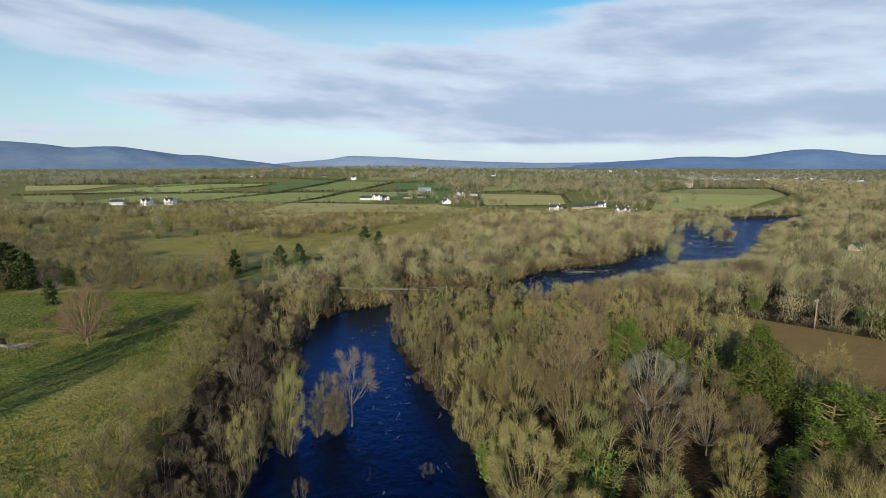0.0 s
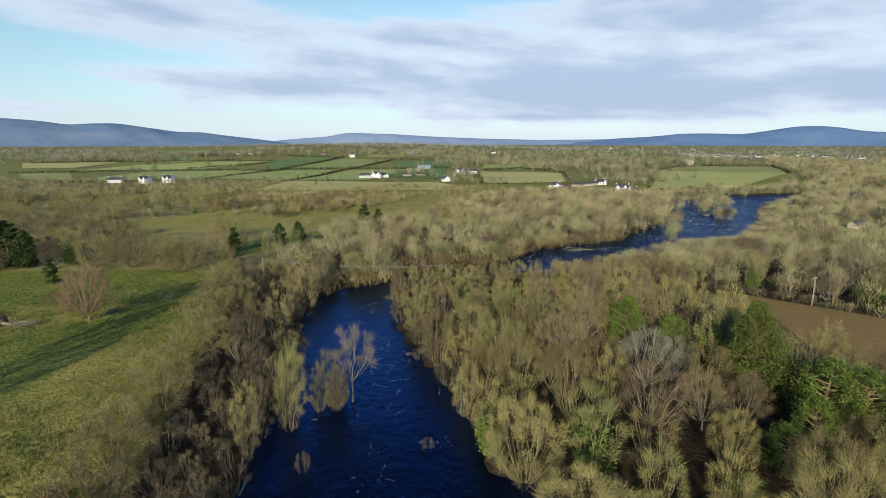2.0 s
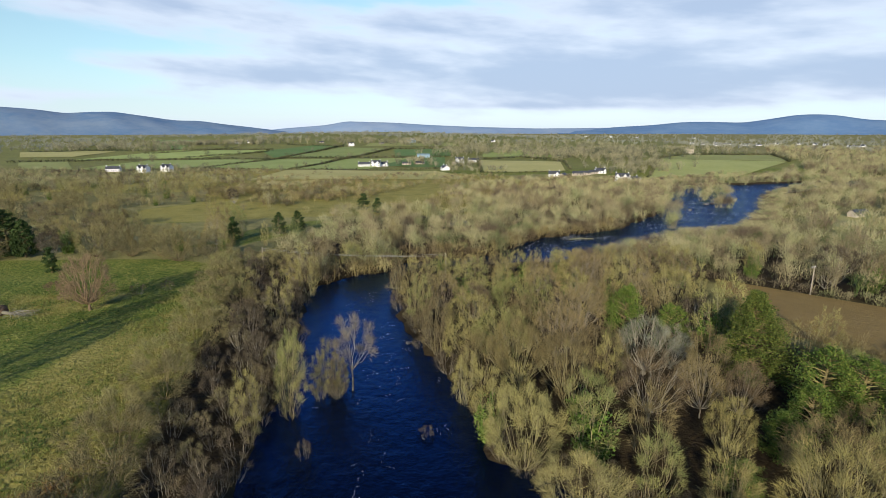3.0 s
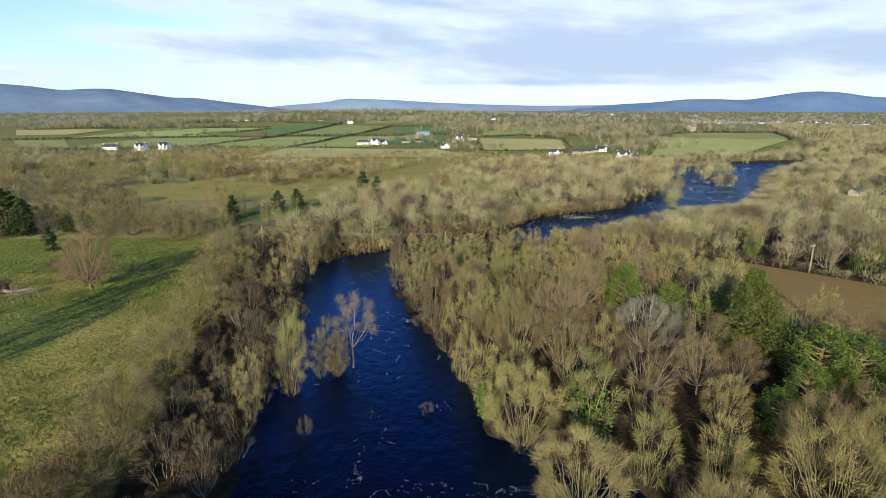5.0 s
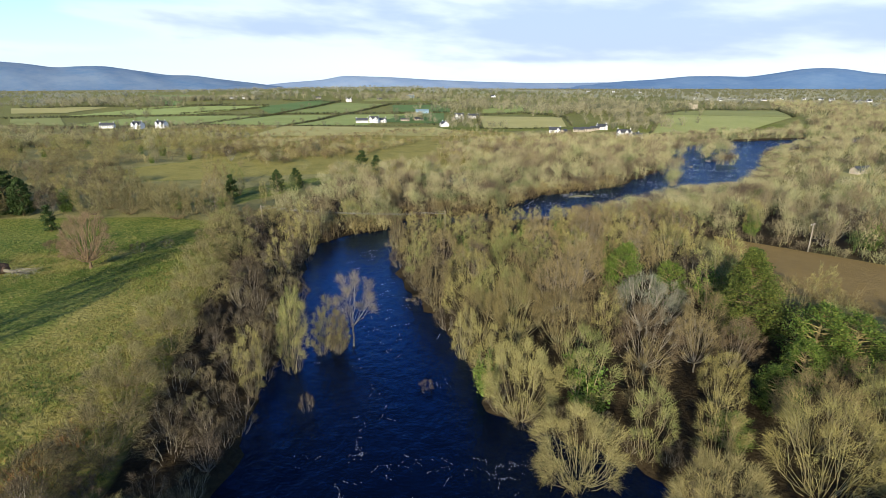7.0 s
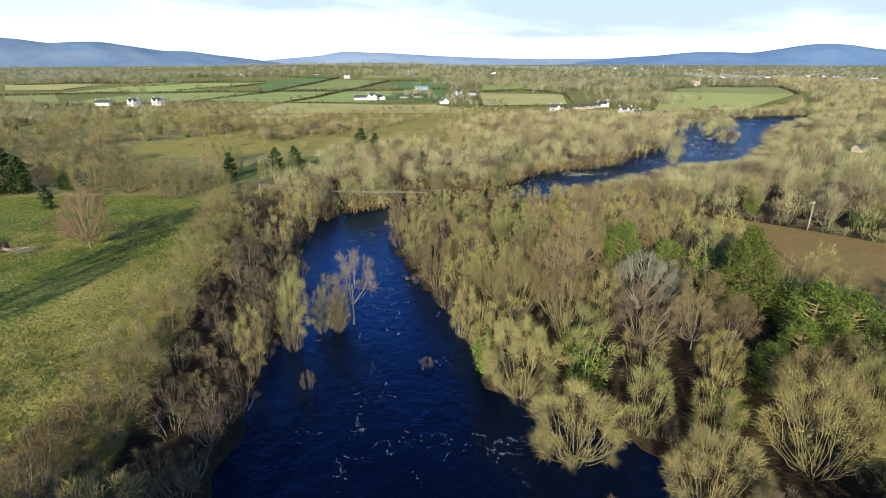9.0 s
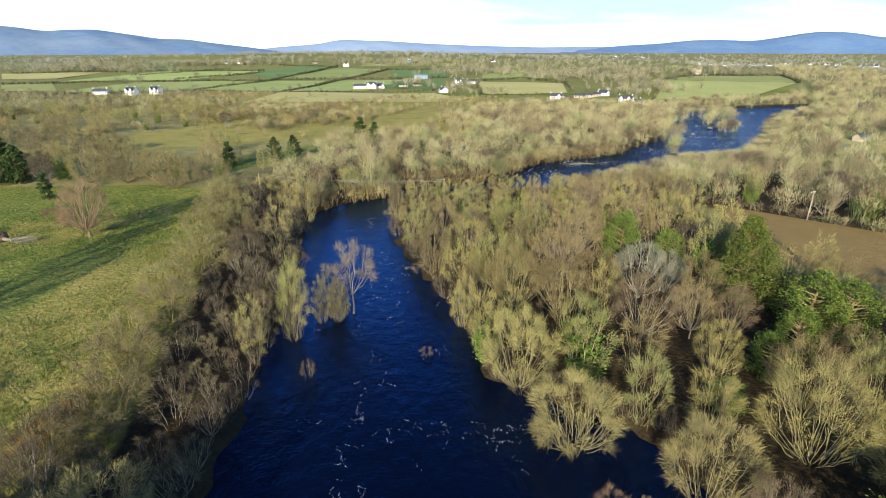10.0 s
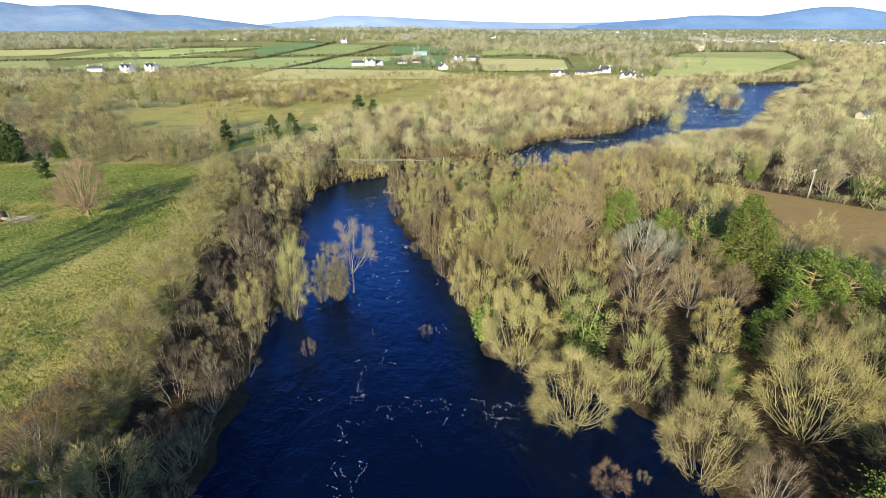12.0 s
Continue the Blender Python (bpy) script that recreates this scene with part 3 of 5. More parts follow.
def grow(seed, height, spread, puffs, bole=0.0, fan=0.75, puff=1.7, limbs=6, twigs=217, twig_len=0.9, twig_w=0.042, girth=0.12, low=-0.4, rise=0.3):
    """Wood, twigs and stem paths of a bare tree whose limbs end in brooms of twigs. bole: share of the height that is one trunk; low: how far
    down the brooms reach on the crown's dome (-1 to 1); rise: how steeply the shoots turn up."""
    rng = np.random.default_rng(seed)
    wood, tips_b, tips_w, faces, paths = [], [], [], [], []
    fork = np.array([0.0, 0.0, bole * height])
    if bole > 0:
        s = np.linspace(0, 1, 5)[:, None]
        p = fork * s + rng.normal(0, 0.1, (5, 3)) * s * [1, 1, 0]
        wood.append(tube(p - [0, 0, 0.3], np.linspace(girth * 2.3, girth * 1.5, 5), 6))
        fork = p[-1]
    heart = np.array([0, 0, height * 0.48])
    for i in range(puffs):
        u = low + (1 - low) * (i + 0.5) / puffs
        a = i * 2.39996 + rng.uniform(-0.35, 0.35)
        d = np.array([math.cos(a) * math.sqrt(1 - u * u), math.sin(a) * math.sqrt(1 - u * u), u])
        lift = unit(d * [1, 1, 0.5] + [0, 0, 0.3])
        q = puff * rng.uniform(0.75, 1.25)
        mid = heart + d * np.array([spread - q * 0.8, spread - q * 0.8, height * 0.52 - q * 0.8]) * rng.uniform(0.82, 1.08)
        away = rng.uniform(0.15, 0.7)
        root = (fork - [0, 0, 0.3]) if bole else np.array([math.cos(a) * away, math.sin(a) * away, -0.4])
        tip = mid + unit(lift + [0, 0, rise * 2]) * q * 0.7
        s = np.linspace(0, 1, 6)
        p = root + (tip - root) * np.stack([s ** fan, s ** fan, s ** 1.1], 1)
        p[1:-1] += rng.normal(0, height * 0.014, (4, 3))
        g = girth * rng.uniform(0.55, 1.0) * (0.7 if bole else 1.0)
        wood.append(tube(p, g * (1 - s * 0.86), 4))
        paths.append(p)
        s0 = rng.uniform(0.5, 0.9, limbs)
        at = np.stack([np.interp(s0, s, p[:, k]) for k in range(3)], 1)
        ways = unit(unit(rng.normal(size=(limbs, 3))) * 0.8 + lift * 0.6 + [0, 0, rise])
        end = mid + ways * q * rng.uniform(0.7, 1.0, (limbs, 1))
        for k in range(limbs):
            c = (at[k] + end[k]) / 2 + rng.normal(0, 0.12, 3) - [0, 0, 0.1]
            if k % 2:
                wood.append(tube(np.stack([at[k], end[k]]), np.array([0.28, 0.06]) * g, 3))
            else:
                wood.append(tube(np.stack([at[k], c, end[k]]), np.array([0.32, 0.22, 0.06]) * g, 3))
        n = int(twigs * (q / puff) ** 2)
        w = unit(unit(rng.normal(size=(n, 3))) + lift * 0.55 + [0, 0, 0.2])
        k = rng.integers(limbs, size=n)
        on = at[k] + (end[k] - at[k]) * rng.uniform(0.25, 1.0, (n, 1))
        free = mid + w * q * rng.uniform(0.25, 0.85, (n, 1))
        tips_b.append(on * 0.45 + free * 0.55)
        faces.append(unit(unit(free - mid) * 0.6 + d * 0.6 + rng.normal(0, 0.45, (n, 3))))
        tips_w.append(unit(unit(free - mid) * 0.7 + unit(rng.normal(size=(n, 3))) * 0.55 + lift * 0.35 + [0, 0, rise]))
    tb, tw = np.concatenate(tips_b), np.concatenate(tips_w)
    ln = twig_len * rng.uniform(0.45, 1.3, len(tb))
    return join(wood), blades(tb, tw, ln, twig_w * rng.uniform(0.7, 1.3, len(tb)), rng, np.concatenate(faces)), paths


def bare_tree(name, label, group, mat_wood, mat_twig, ivy=0, ivy_mat=None, ivy_top=0.7, **spec):
    """An Empty at the base with trunk, crown and, where it has some, ivy."""
    wood, twig, paths = grow(**spec)
    tree = tagged(new(name), label, "tree", group)
    part("trunk", mesh_of("trunk", *wood, mat_wood), None, tree)
    part("crown", mesh_of("crown", *twig, mat_twig), None, tree)
    if ivy:
        rng = np.random.default_rng(spec["seed"] + 50)
        pts = []
        for p in paths:
            s = rng.uniform(0.03, ivy_top, ivy // len(paths)) * (len(p) - 1)
            i = s.astype(int)
            q = p[i] + (p[i + 1] - p[i]) * (s - i)[:, None]
            pts.append(q + rng.normal(0, 0.28, q.shape))
        part("ivy", mesh_of("ivy", *leaves(np.concatenate(pts), 0.3, rng), ivy_mat or M_IVY), None, tree, "glossy green ivy on the stems")
    return tree


def leafy_tree(name, label, group, seed, height, spread, shape, count, size, mat, mat_wood):
    """An evergreen: trunk, limbs and a ragged crown of many small sprays on sub-crowns. shape: radius share at each height share."""
    rng = np.random.default_rng(seed)
    tree = tagged(new(name), label, "tree", group)
    wood = [tube([(0, 0, -0.3), (0.05, 0, height * 0.4), (0, 0.05, height * 0.93)], [0.28, 0.2, 0.04], 6)]
    pts = []
    limbs = max(24, count // 110)
    for i in range(limbs):
        h = height * (0.06 + 0.92 * (i + rng.uniform(0, 1)) / limbs)
        r = spread * np.interp(h / height, [s[0] for s in shape], [s[1] for s in shape]) * rng.uniform(0.72, 1.12)
        a = i * 2.39996 + rng.uniform(-0.5, 0.5)
        end = np.array([math.cos(a) * r, math.sin(a) * r, h + rng.uniform(-0.3, 0.5)])
        root = np.array([0, 0, max(0.3, h - 0.35 * r)])
        wood.append(tube([root, (root + end) / 2 + [0, 0, 0.15], end], [0.09, 0.05, 0.015], 3))
        n = count // limbs
        s = rng.uniform(0.3, 1.05, (n, 1)) ** 0.6
        q = root + (end - root) * s
        pts.append(q + rng.normal(0, 1, q.shape) * np.array([0.16, 0.16, 0.1]) * (1.3 + 0.3 * r))
    part("trunk", mesh_of("trunk", *join(wood), mat_wood), None, tree)
    part("crown", mesh_of("crown", *leaves(np.concatenate(pts), size, rng), mat), None, tree)
    return tree


ALDERS = "riverside alders and willows"
ASHES = "broad bare trees of the wood"
KINDS = {
    "alder": [bare_tree("alder_tree", "tall bare multi-stemmed alder with ochre lichened twigs", ALDERS, M_BARK, M_TWIG, seed=s, height=12.0, spread=3.0, puffs=n,
                        puff=1.2, limbs=5, twigs=120, twig_len=0.85, twig_w=0.035, girth=0.06, low=-0.85, rise=0.5) for s, n in ((11, 24), (12, 27), (13, 22))],
    "willow": [bare_tree("willow_tree", "bare domed willow with many ochre shoots fanning from the base", ALDERS, M_BARK, M_TWIG, seed=s, height=9.0, spread=4.9, puffs=n,
                         puff=1.35, limbs=5, twigs=145, twig_len=0.8, twig_w=0.027, girth=0.055, low=-0.5, rise=0.25) for s, n in ((21, 40), (22, 45), (23, 37))],
    "sallow": [bare_tree("sallow_tree", "broad domed sallow with golden-olive shoots at the water's edge", ALDERS, M_BARK, M_GOLD, seed=s, height=9.0, spread=4.9, puffs=42,
                         puff=1.35, limbs=5, twigs=185, twig_len=0.8, twig_w=0.027, girth=0.055, low=-0.6, rise=0.25) for s in (26, 27)],
    "ash": [bare_tree("ash_tree", "broad bare tree with a rounded crown of brown twigs", ASHES, M_GREYBARK, M_BROWN, seed=s, height=11.5, spread=4.8, puffs=n, bole=0.16,
                      fan=0.7, puff=1.45, limbs=6, twigs=140, twig_len=1.0, twig_w=0.031, girth=0.075, low=-0.35, rise=0.45) for s, n in ((31, 34), (32, 38), (33, 31))],
    "ivied": [bare_tree("ivied_tree", "bare tree with ivy-clad stems and yellowish twigs", ALDERS, M_BARK, M_TWIG, ivy=1700, seed=s, height=11.5, spread=3.0, puffs=12,
                        puff=1.5, limbs=6, twigs=150, twig_len=0.85, girth=0.09, low=-0.7, rise=0.5) for s in (41, 42)],
    "shrub": [bare_tree("bank_shrub", "low grey-brown leafless bank shrub", "bank shrubs", M_GREYBARK, M_SHADE_DULL, seed=s, height=4.2, spread=2.4, puffs=11, puff=1.05, limbs=4, twigs=85,
                        twig_len=0.6, twig_w=0.038, girth=0.05, low=-0.5, rise=0.25) for s in (51, 52)],
    "rust": [bare_tree("russet_bush", "low bush with russet-brown twigs and dead leaves", "bank shrubs", M_RUSSET, M_RUSSET, seed=57, height=3.2, spread=2.2, puffs=12, puff=1.0, limbs=4, twigs=85,
                       twig_len=0.5, twig_w=0.05, girth=0.04, low=-0.6, rise=0.2)],
    "dull": [bare_tree("bank_tree", "grey-brown bare bank tree, twigs darkened for the bank's shade", ASHES, M_GREYBARK, M_SHADE_DULL, seed=s, height=9.5, spread=4.2, puffs=18, bole=0.06, fan=0.7,
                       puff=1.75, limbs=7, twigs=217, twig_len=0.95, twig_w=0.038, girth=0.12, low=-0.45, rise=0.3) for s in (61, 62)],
    "thorn": [bare_tree("thorn_tree", "broad low domed thorn with dense tan-olive twigs at the pasture's edge", "thorns of the bank", M_BROWN, M_OLIVE, seed=s, height=7.0, spread=4.8, puffs=32,
                        bole=0.05, fan=0.75, puff=1.55, limbs=5, twigs=165, twig_len=0.7, twig_w=0.04, girth=0.06, low=-0.95, rise=0.12) for s in (65, 66)],
    "lichen": [bare_tree("lichened_tree", "bare tree pale grey with lichen", ASHES, M_GREYBARK, M_LICHEN, seed=71, height=9.5, spread=4.6, puffs=18, bole=0.1, fan=0.68, puff=1.9, limbs=9,
                         twigs=194, twig_len=0.9, twig_w=0.042, girth=0.15, low=-0.3, rise=0.1)],
    "lone": [bare_tree("lone_tree", "lone bare reddish-brown tree standing in pasture", "", M_RUSSET, M_RUSSET, seed=81, height=13.0, spread=5.2, puffs=46, bole=0.14, fan=0.72, puff=1.4, limbs=6,
                       twigs=90, twig_len=1.0, twig_w=0.04, girth=0.17, low=-0.6, rise=0.5)],
    "fan": [bare_tree("water_tree", "slim bare tree with a fan-shaped crown standing in the river", "", M_GREYBARK, M_GREYBARK, seed=91, height=13.0, spread=4.0, puffs=14, bole=0.3, fan=0.8, puff=1.6, limbs=8,
                      twigs=150, twig_len=0.9, twig_w=0.04, girth=0.075, low=-0.2, rise=0.5)],
    "conifer": [leafy_tree("conifer_tree", "tall dark green conifer with dense ragged sprays", "evergreens", 101, 14.5, 5.0, [(0, 0.6), (0.15, 1.0), (0.4, 0.86), (0.65, 0.56), (0.88, 0.24), (1, 0.04)], 26000, 0.19, M_CONIFER, M_BROWN)],
    "laurel": [leafy_tree("laurel_tree", "bright green leafy evergreen in the bare wood", "evergreens", s, 9.0, 3.8, [(0, 0.6), (0.25, 1.0), (0.6, 0.9), (0.85, 0.6), (1, 0.15)], 7500, 0.19, M_LAUREL, M_BROWN) for s in (111, 112)],
    "yew": [leafy_tree("yew_tree", "small dark upright yew", "evergreens", 121, 6.0, 1.4, [(0, 0.5), (0.2, 1.0), (0.6, 0.8), (1, 0.1)], 2200, 0.28, M_YEW, M_BROWN)],
    "darkfir": [leafy_tree("fir_tree", "broad dark evergreen at the meadow's edge", "evergreens", 131, 11.0, 4.0, [(0, 0.6), (0.2, 1.0), (0.6, 0.8), (0.85, 0.45), (1, 0.1)], 5000, 0.4, M_YEW, M_BROWN)],
}


def lighten(model):
    """The same tree with half as many, broader twigs, for places further off."""
    ob = tagged(new(model.name.split(".")[0]), model["label"], model["category"], model["group"])
    for p in model.children:
        name = p.name.split(".")[0]
        me = p.data
        if name == "crown":
            co = np.zeros(len(me.vertices) * 3, np.float32)
            me.vertices.foreach_get("co", co)
            v = co.reshape(-1, 3, 3)[::2].copy()
            mid = (v[:, 0] + v[:, 1]) / 2
            v[:, 0], v[:, 1] = mid + (v[:, 0] - mid) * 1.7, mid + (v[:, 1] - mid) * 1.7
            me = mesh_of("crown", v.reshape(-1, 3), np.arange(len(v) * 3).reshape(-1, 3), me.materials[0])
        part(name, me, None, ob, p.get("label", ""))
    return ob


LIGHT = {kind: [lighten(m) for m in KINDS[kind]] for kind in ("alder", "willow", "ash", "ivied", "dull", "thorn")}
USED = set()
SIZES = {"alder": 12.0, "willow": 9.0, "sallow": 9.0, "ash": 11.5, "ivied": 11.5, "shrub": 4.2, "rust": 3.2, "dull": 9.5, "thorn": 7.0, "lichen": 9.5, "lone": 13.0, "fan": 13.0, "conifer": 14.5, "laurel": 9.0, "yew": 6.0, "darkfir": 11.0}
tree_rng = np.random.default_rng(77)
TREES = []       # x, y, crown radius


def plant(kind, x, y, height=0.0, wide=1.0, radius=2.4, label=""):
    """Stands a tree of a kind on the ground or the river bed at (x, y)."""
    models = LIGHT[kind] if (y > 78 or (kind == "dull" and 0 < height < 6)) and kind in LIGHT else KINDS[kind]
    model = models[tree_rng.integers(len(models))]
    s = (height / SIZES[kind]) if height else tree_rng.uniform(0.82, 1.15)
    # cut to the camera's sightline over the upper reach
    s = min(s, float(sightline_cap(x, y)) / SIZES[kind])
    z = max(float(terrain(x, y)), -0.35)
    m = pose(x, y, z, tree_rng.uniform(-4, 4), tree_rng.uniform(-4, 4), tree_rng.uniform(0, 360)) @ Matrix.Diagonal((s * wide, s * wide, s, 1))
    if model.name not in USED:
        USED.add(model.name)
        model.matrix_basis = m
        ob = model
    else:
        sc = model.scale.copy()
        ob = copy_thing(model, m @ Matrix.Diagonal((1 / sc.x, 1 / sc.y, 1 / sc.z, 1)))
    if label:
        tagged(ob, label)
    TREES.append((x, y, radius))
    return ob


# trees that stand out, one by one: kind, x, y, height, width share, keep-clear radius
MARKED = [
    ("fan", -14.0, 76.0, 13.3, 1.0, 2), ("alder", -17.6, 75.0, 9.6, 0.85, 2), ("alder", -16.0, 73.5, 8.0, 0.8, 1.5), ("alder", -18.6, 73.2, 8.5, 0.8, 1.5), ("alder", -15.4, 75.2, 7.0, 0.8, 1.5),
    ("alder", -21.6, 68.0, 13.5, 0.75, 2), ("alder", -25.0, 61.5, 10.5, 0.8, 2), ("alder", -23.4, 73.0, 12.0, 0.7, 2), ("dull", -24.6, 46.0, 4.8, 1.1, 3), ("thorn", -38.5, 55.0, 7.5, 1.15, 5), ("thorn", -36.0, 47.0, 7.0, 1.1, 5), ("thorn", -42.0, 62.0, 6.5, 1.0, 4), ("thorn", -40.5, 70.5, 7.5, 1.1, 5), ("thorn", -28.5, 33.5, 7.0, 1.0, 5), ("thorn", -45.0, 79.0, 7.0, 1.0, 4),
    ("thorn", -43.5, 88.0, 7.5, 1.1, 5), ("thorn", -48.0, 98.0, 7.0, 1.0, 4), ("thorn", -50.5, 108.0, 7.5, 1.1, 5), ("thorn", -53.0, 118.0, 7.5, 1.1, 5), ("thorn", -55.0, 129.0, 7.5, 1.1, 5),
    ("dull", -36.0, 93.0, 8.5, 1.0, 4),
    ("lone", -76.3, 109.0, 13.3, 1.05, 4),
    ("yew", -106.0, 139.0, 7.0, 1.0, 2),
    ("sallow", 14.4, 45.8, 9.0, 1.12, 6), ("sallow", 9.7, 56.6, 10.6, 0.9, 4.5),
    ("ivied", 6.0, 62.5, 11.5, 0.9, 3), ("alder", 3.2, 72.0, 9.5, 0.95, 3),
    ("conifer", 49.0, 76.8, 14.7, 1.2, 8), ("laurel", 52.7, 67.3, 9.5, 1.15, 4.5), ("laurel", 56.5, 65.0, 9.0, 1.1, 4),
    ("laurel", 33.8, 93.3, 11.0, 0.8, 4), ("laurel", 41.2, 89.2, 8.5, 0.9, 4), ("ivied", 36.7, 108.6, 12.0, 1.1, 3.5),
    ("lichen", 32.8, 79.5, 10.2, 1.15, 5), ("lichen", 38.0, 81.5, 7.5, 0.95, 4),
    ("ash", 28.0, 65.0, 11.0, 1.15, 6), ("ash", 35.5, 66.0, 9.5, 0.9, 5), ("ash", 30.9, 111.5, 12.5, 1.0, 5), ("ash", 27.0, 96.4, 11.0, 1.0, 5),
    ("willow", 48.9, 107.8, 11.0, 1.0, 5), ("dull", 48.2, 95.4, 8.5, 1.0, 4), ("laurel", 41.0, 56.5, 6.5, 1.1, 4), ("laurel", 47.0, 60.5, 7.5, 1.0, 4), ("ash", 40.0, 64.5, 9.0, 0.9, 3.5), ("willow", 35.0, 58.0, 7.5, 0.8, 3), ("willow", 50.1, 55.2, 8.0, 0.9, 4),
    ("alder", -33.5, 133.0, 10.0, 0.9, 2), ("alder", -31.0, 141.0, 11.0, 0.9, 2), ("willow", -25.5, 145.0, 8.5, 0.8, 2.5), ("alder", -20.5, 149.0, 11.0, 0.9, 2), ("alder", -16.5, 152.5, 10.0, 0.9, 2),
    ("willow", -16.5, 160.0, 8.5, 0.8, 2.5), ("alder", -14.5, 167.0, 11.0, 0.9, 2), ("alder", -36.5, 127.0, 9.5, 0.9, 2), ("willow", -23.0, 152.0, 9.5, 0.9, 2.5),
    ("darkfir", -134.0, 160.0, 14.0, 1.1, 4), ("darkfir", -126.0, 156.0, 11.5, 0.9, 4), ("darkfir", -140.0, 154.0, 13.0, 1.0, 4), ("yew", -73.2, 182.5, 8.5, 1.0, 2), ("darkfir", -61.2, 196.0, 8.5, 0.9, 3), ("darkfir", -55.0, 200.0, 8.5, 0.9, 3),
    ("yew", -38.5, 256.0, 8.0, 1.5, 3), ("yew", -30.0, 248.0, 7.0, 1.5, 3),
    ("thorn", -105.0, 165.0, 14.0, 0.7, 5), ("thorn", -95.0, 158.0, 13.0, 0.72, 5), ("thorn", -86.5, 158.5, 11.0, 0.8, 4), ("thorn", -79.0, 153.0, 11.0, 0.85, 5), ("thorn", -66.5, 152.0, 11.0, 0.75, 5), ("dull", -112.0, 168.0, 13.0, 0.8, 5), ("ivied", -117.0, 162.0, 13.0, 1.0, 4), ("ash", -74.0, 170.0, 12.0, 0.8, 4), ("alder", -78.0, 186.0, 14.0, 0.9, 3), ("alder", -73.5, 190.0, 12.0, 0.9, 3), ("alder", -60.0, 176.0, 9.0, 0.7, 3),
    ("alder", -89.7, 204.0, 13.0, 0.9, 4), ("alder", -84.0, 207.0, 11.0, 0.9, 4), ("rust", -84.5, 114.0, 3.0, 1.1, 2), ("rust", -89.0, 120.5, 3.4, 1.1, 2), ("rust", -93.0, 121.5, 3.0, 1.1, 2), ("shrub", -80.0, 116.0, 3.2, 1.1, 2), ("shrub", -72.0, 120.0, 3.0, 1.2, 2), ("shrub", -67.0, 124.0, 2.6, 1.2, 2),
    # Out of view to the left: trees added to cast the pasture's shadow stripes.
    ("ash", -78.0, 74.0, 19.0, 0.6, 4), ("ash", -77.0, 57.0, 18.0, 0.65, 4), ("ash", -79.0, 40.0, 13.0, 0.9, 4), ("ash", -61.0, 33.0, 10.0, 0.9, 4), ("ash", -108.0, 80.0, 14.0, 0.9, 4),
    ("sallow", 25.0, 38.0, 9.5, 0.95, 5), ("willow", 37.1, 42.0, 11.0, 1.0, 6), ("ash", 27.5, 32.0, 7.5, 0.9, 4), ("laurel", 32.2, 50.0, 4.0, 1.6, 4),
    ("dull", 99.0, 128.0, 11.0, 1.2, 4), ("ivied", 104.0, 122.0, 12.0, 1.0, 3), ("dull", 94.0, 124.5, 6.0, 1.2, 3), ("laurel", 150.0, 205.0, 4.5, 1.2, 3), ("ivied", 83.0, 136.0, 11.0, 1.0, 3), ("alder", 109.0, 116.0, 12.0, 0.9, 3),
]
for kind, x, y, h, w, r in MARKED:
    plant(kind, x, y, h, w, r)


def scatter(poly, gap, seed, tries=6000, clear=(), shore=-0.8):
    """Points in a polygon that keep a distance from one another, from the standing trees and from the water."""
    rng = np.random.default_rng(seed)
    lo, hi = np.min(poly, 0), np.max(poly, 0)
    pts = rng.uniform(lo, hi, (tries, 2))
    ok = polygon_distance(pts[:, 0], pts[:, 1], poly) < 0
    ok &= river_gap(pts[:, 0], pts[:, 1]) > shore
    for c in clear:
        ok &= polygon_distance(pts[:, 0], pts[:, 1], c) > 1.0
    kept = np.zeros((0, 2))
    marks = np.array([(x, y) for x, y, r in TREES] or [(1e6, 1e6)])
    rad = np.array([r for x, y, r in TREES] or [0.0])
    out = []
    for p in pts[ok]:
        if np.any(np.hypot(*(marks - p).T) < rad + gap * 0.35):
            continue
        if len(out) and np.min(np.hypot(*(np.array(out) - p).T)) < gap:
            continue
        out.append(tuple(p))
    return out


TREES.extend([(43.0, 69.0, 2.5), (29.8, 84.0, 4.0), (66.0, 124.0, 5.0)])    # kept clear so conifer, laurel and silt show from the camera
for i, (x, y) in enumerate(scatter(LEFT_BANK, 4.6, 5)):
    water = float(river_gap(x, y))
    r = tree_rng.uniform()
    # Below y=22, out of view: tall trees added to shade the bank.
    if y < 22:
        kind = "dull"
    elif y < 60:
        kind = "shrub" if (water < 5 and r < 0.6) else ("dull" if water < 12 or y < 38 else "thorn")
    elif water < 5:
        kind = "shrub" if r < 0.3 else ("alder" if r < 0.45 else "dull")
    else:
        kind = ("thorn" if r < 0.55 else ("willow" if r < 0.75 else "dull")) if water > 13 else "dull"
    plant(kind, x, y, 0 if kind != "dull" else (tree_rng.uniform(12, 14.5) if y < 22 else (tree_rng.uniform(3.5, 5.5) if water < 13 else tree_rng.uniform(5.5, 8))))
for x, y in scatter([(-24, 28), (-42, 28), (-43, 70), (-50, 122), (-33, 126), (-26, 80)], 2.9, 44):
    plant("shrub", x, y, tree_rng.uniform(2.4, 4.2), 1.15, 1.5)
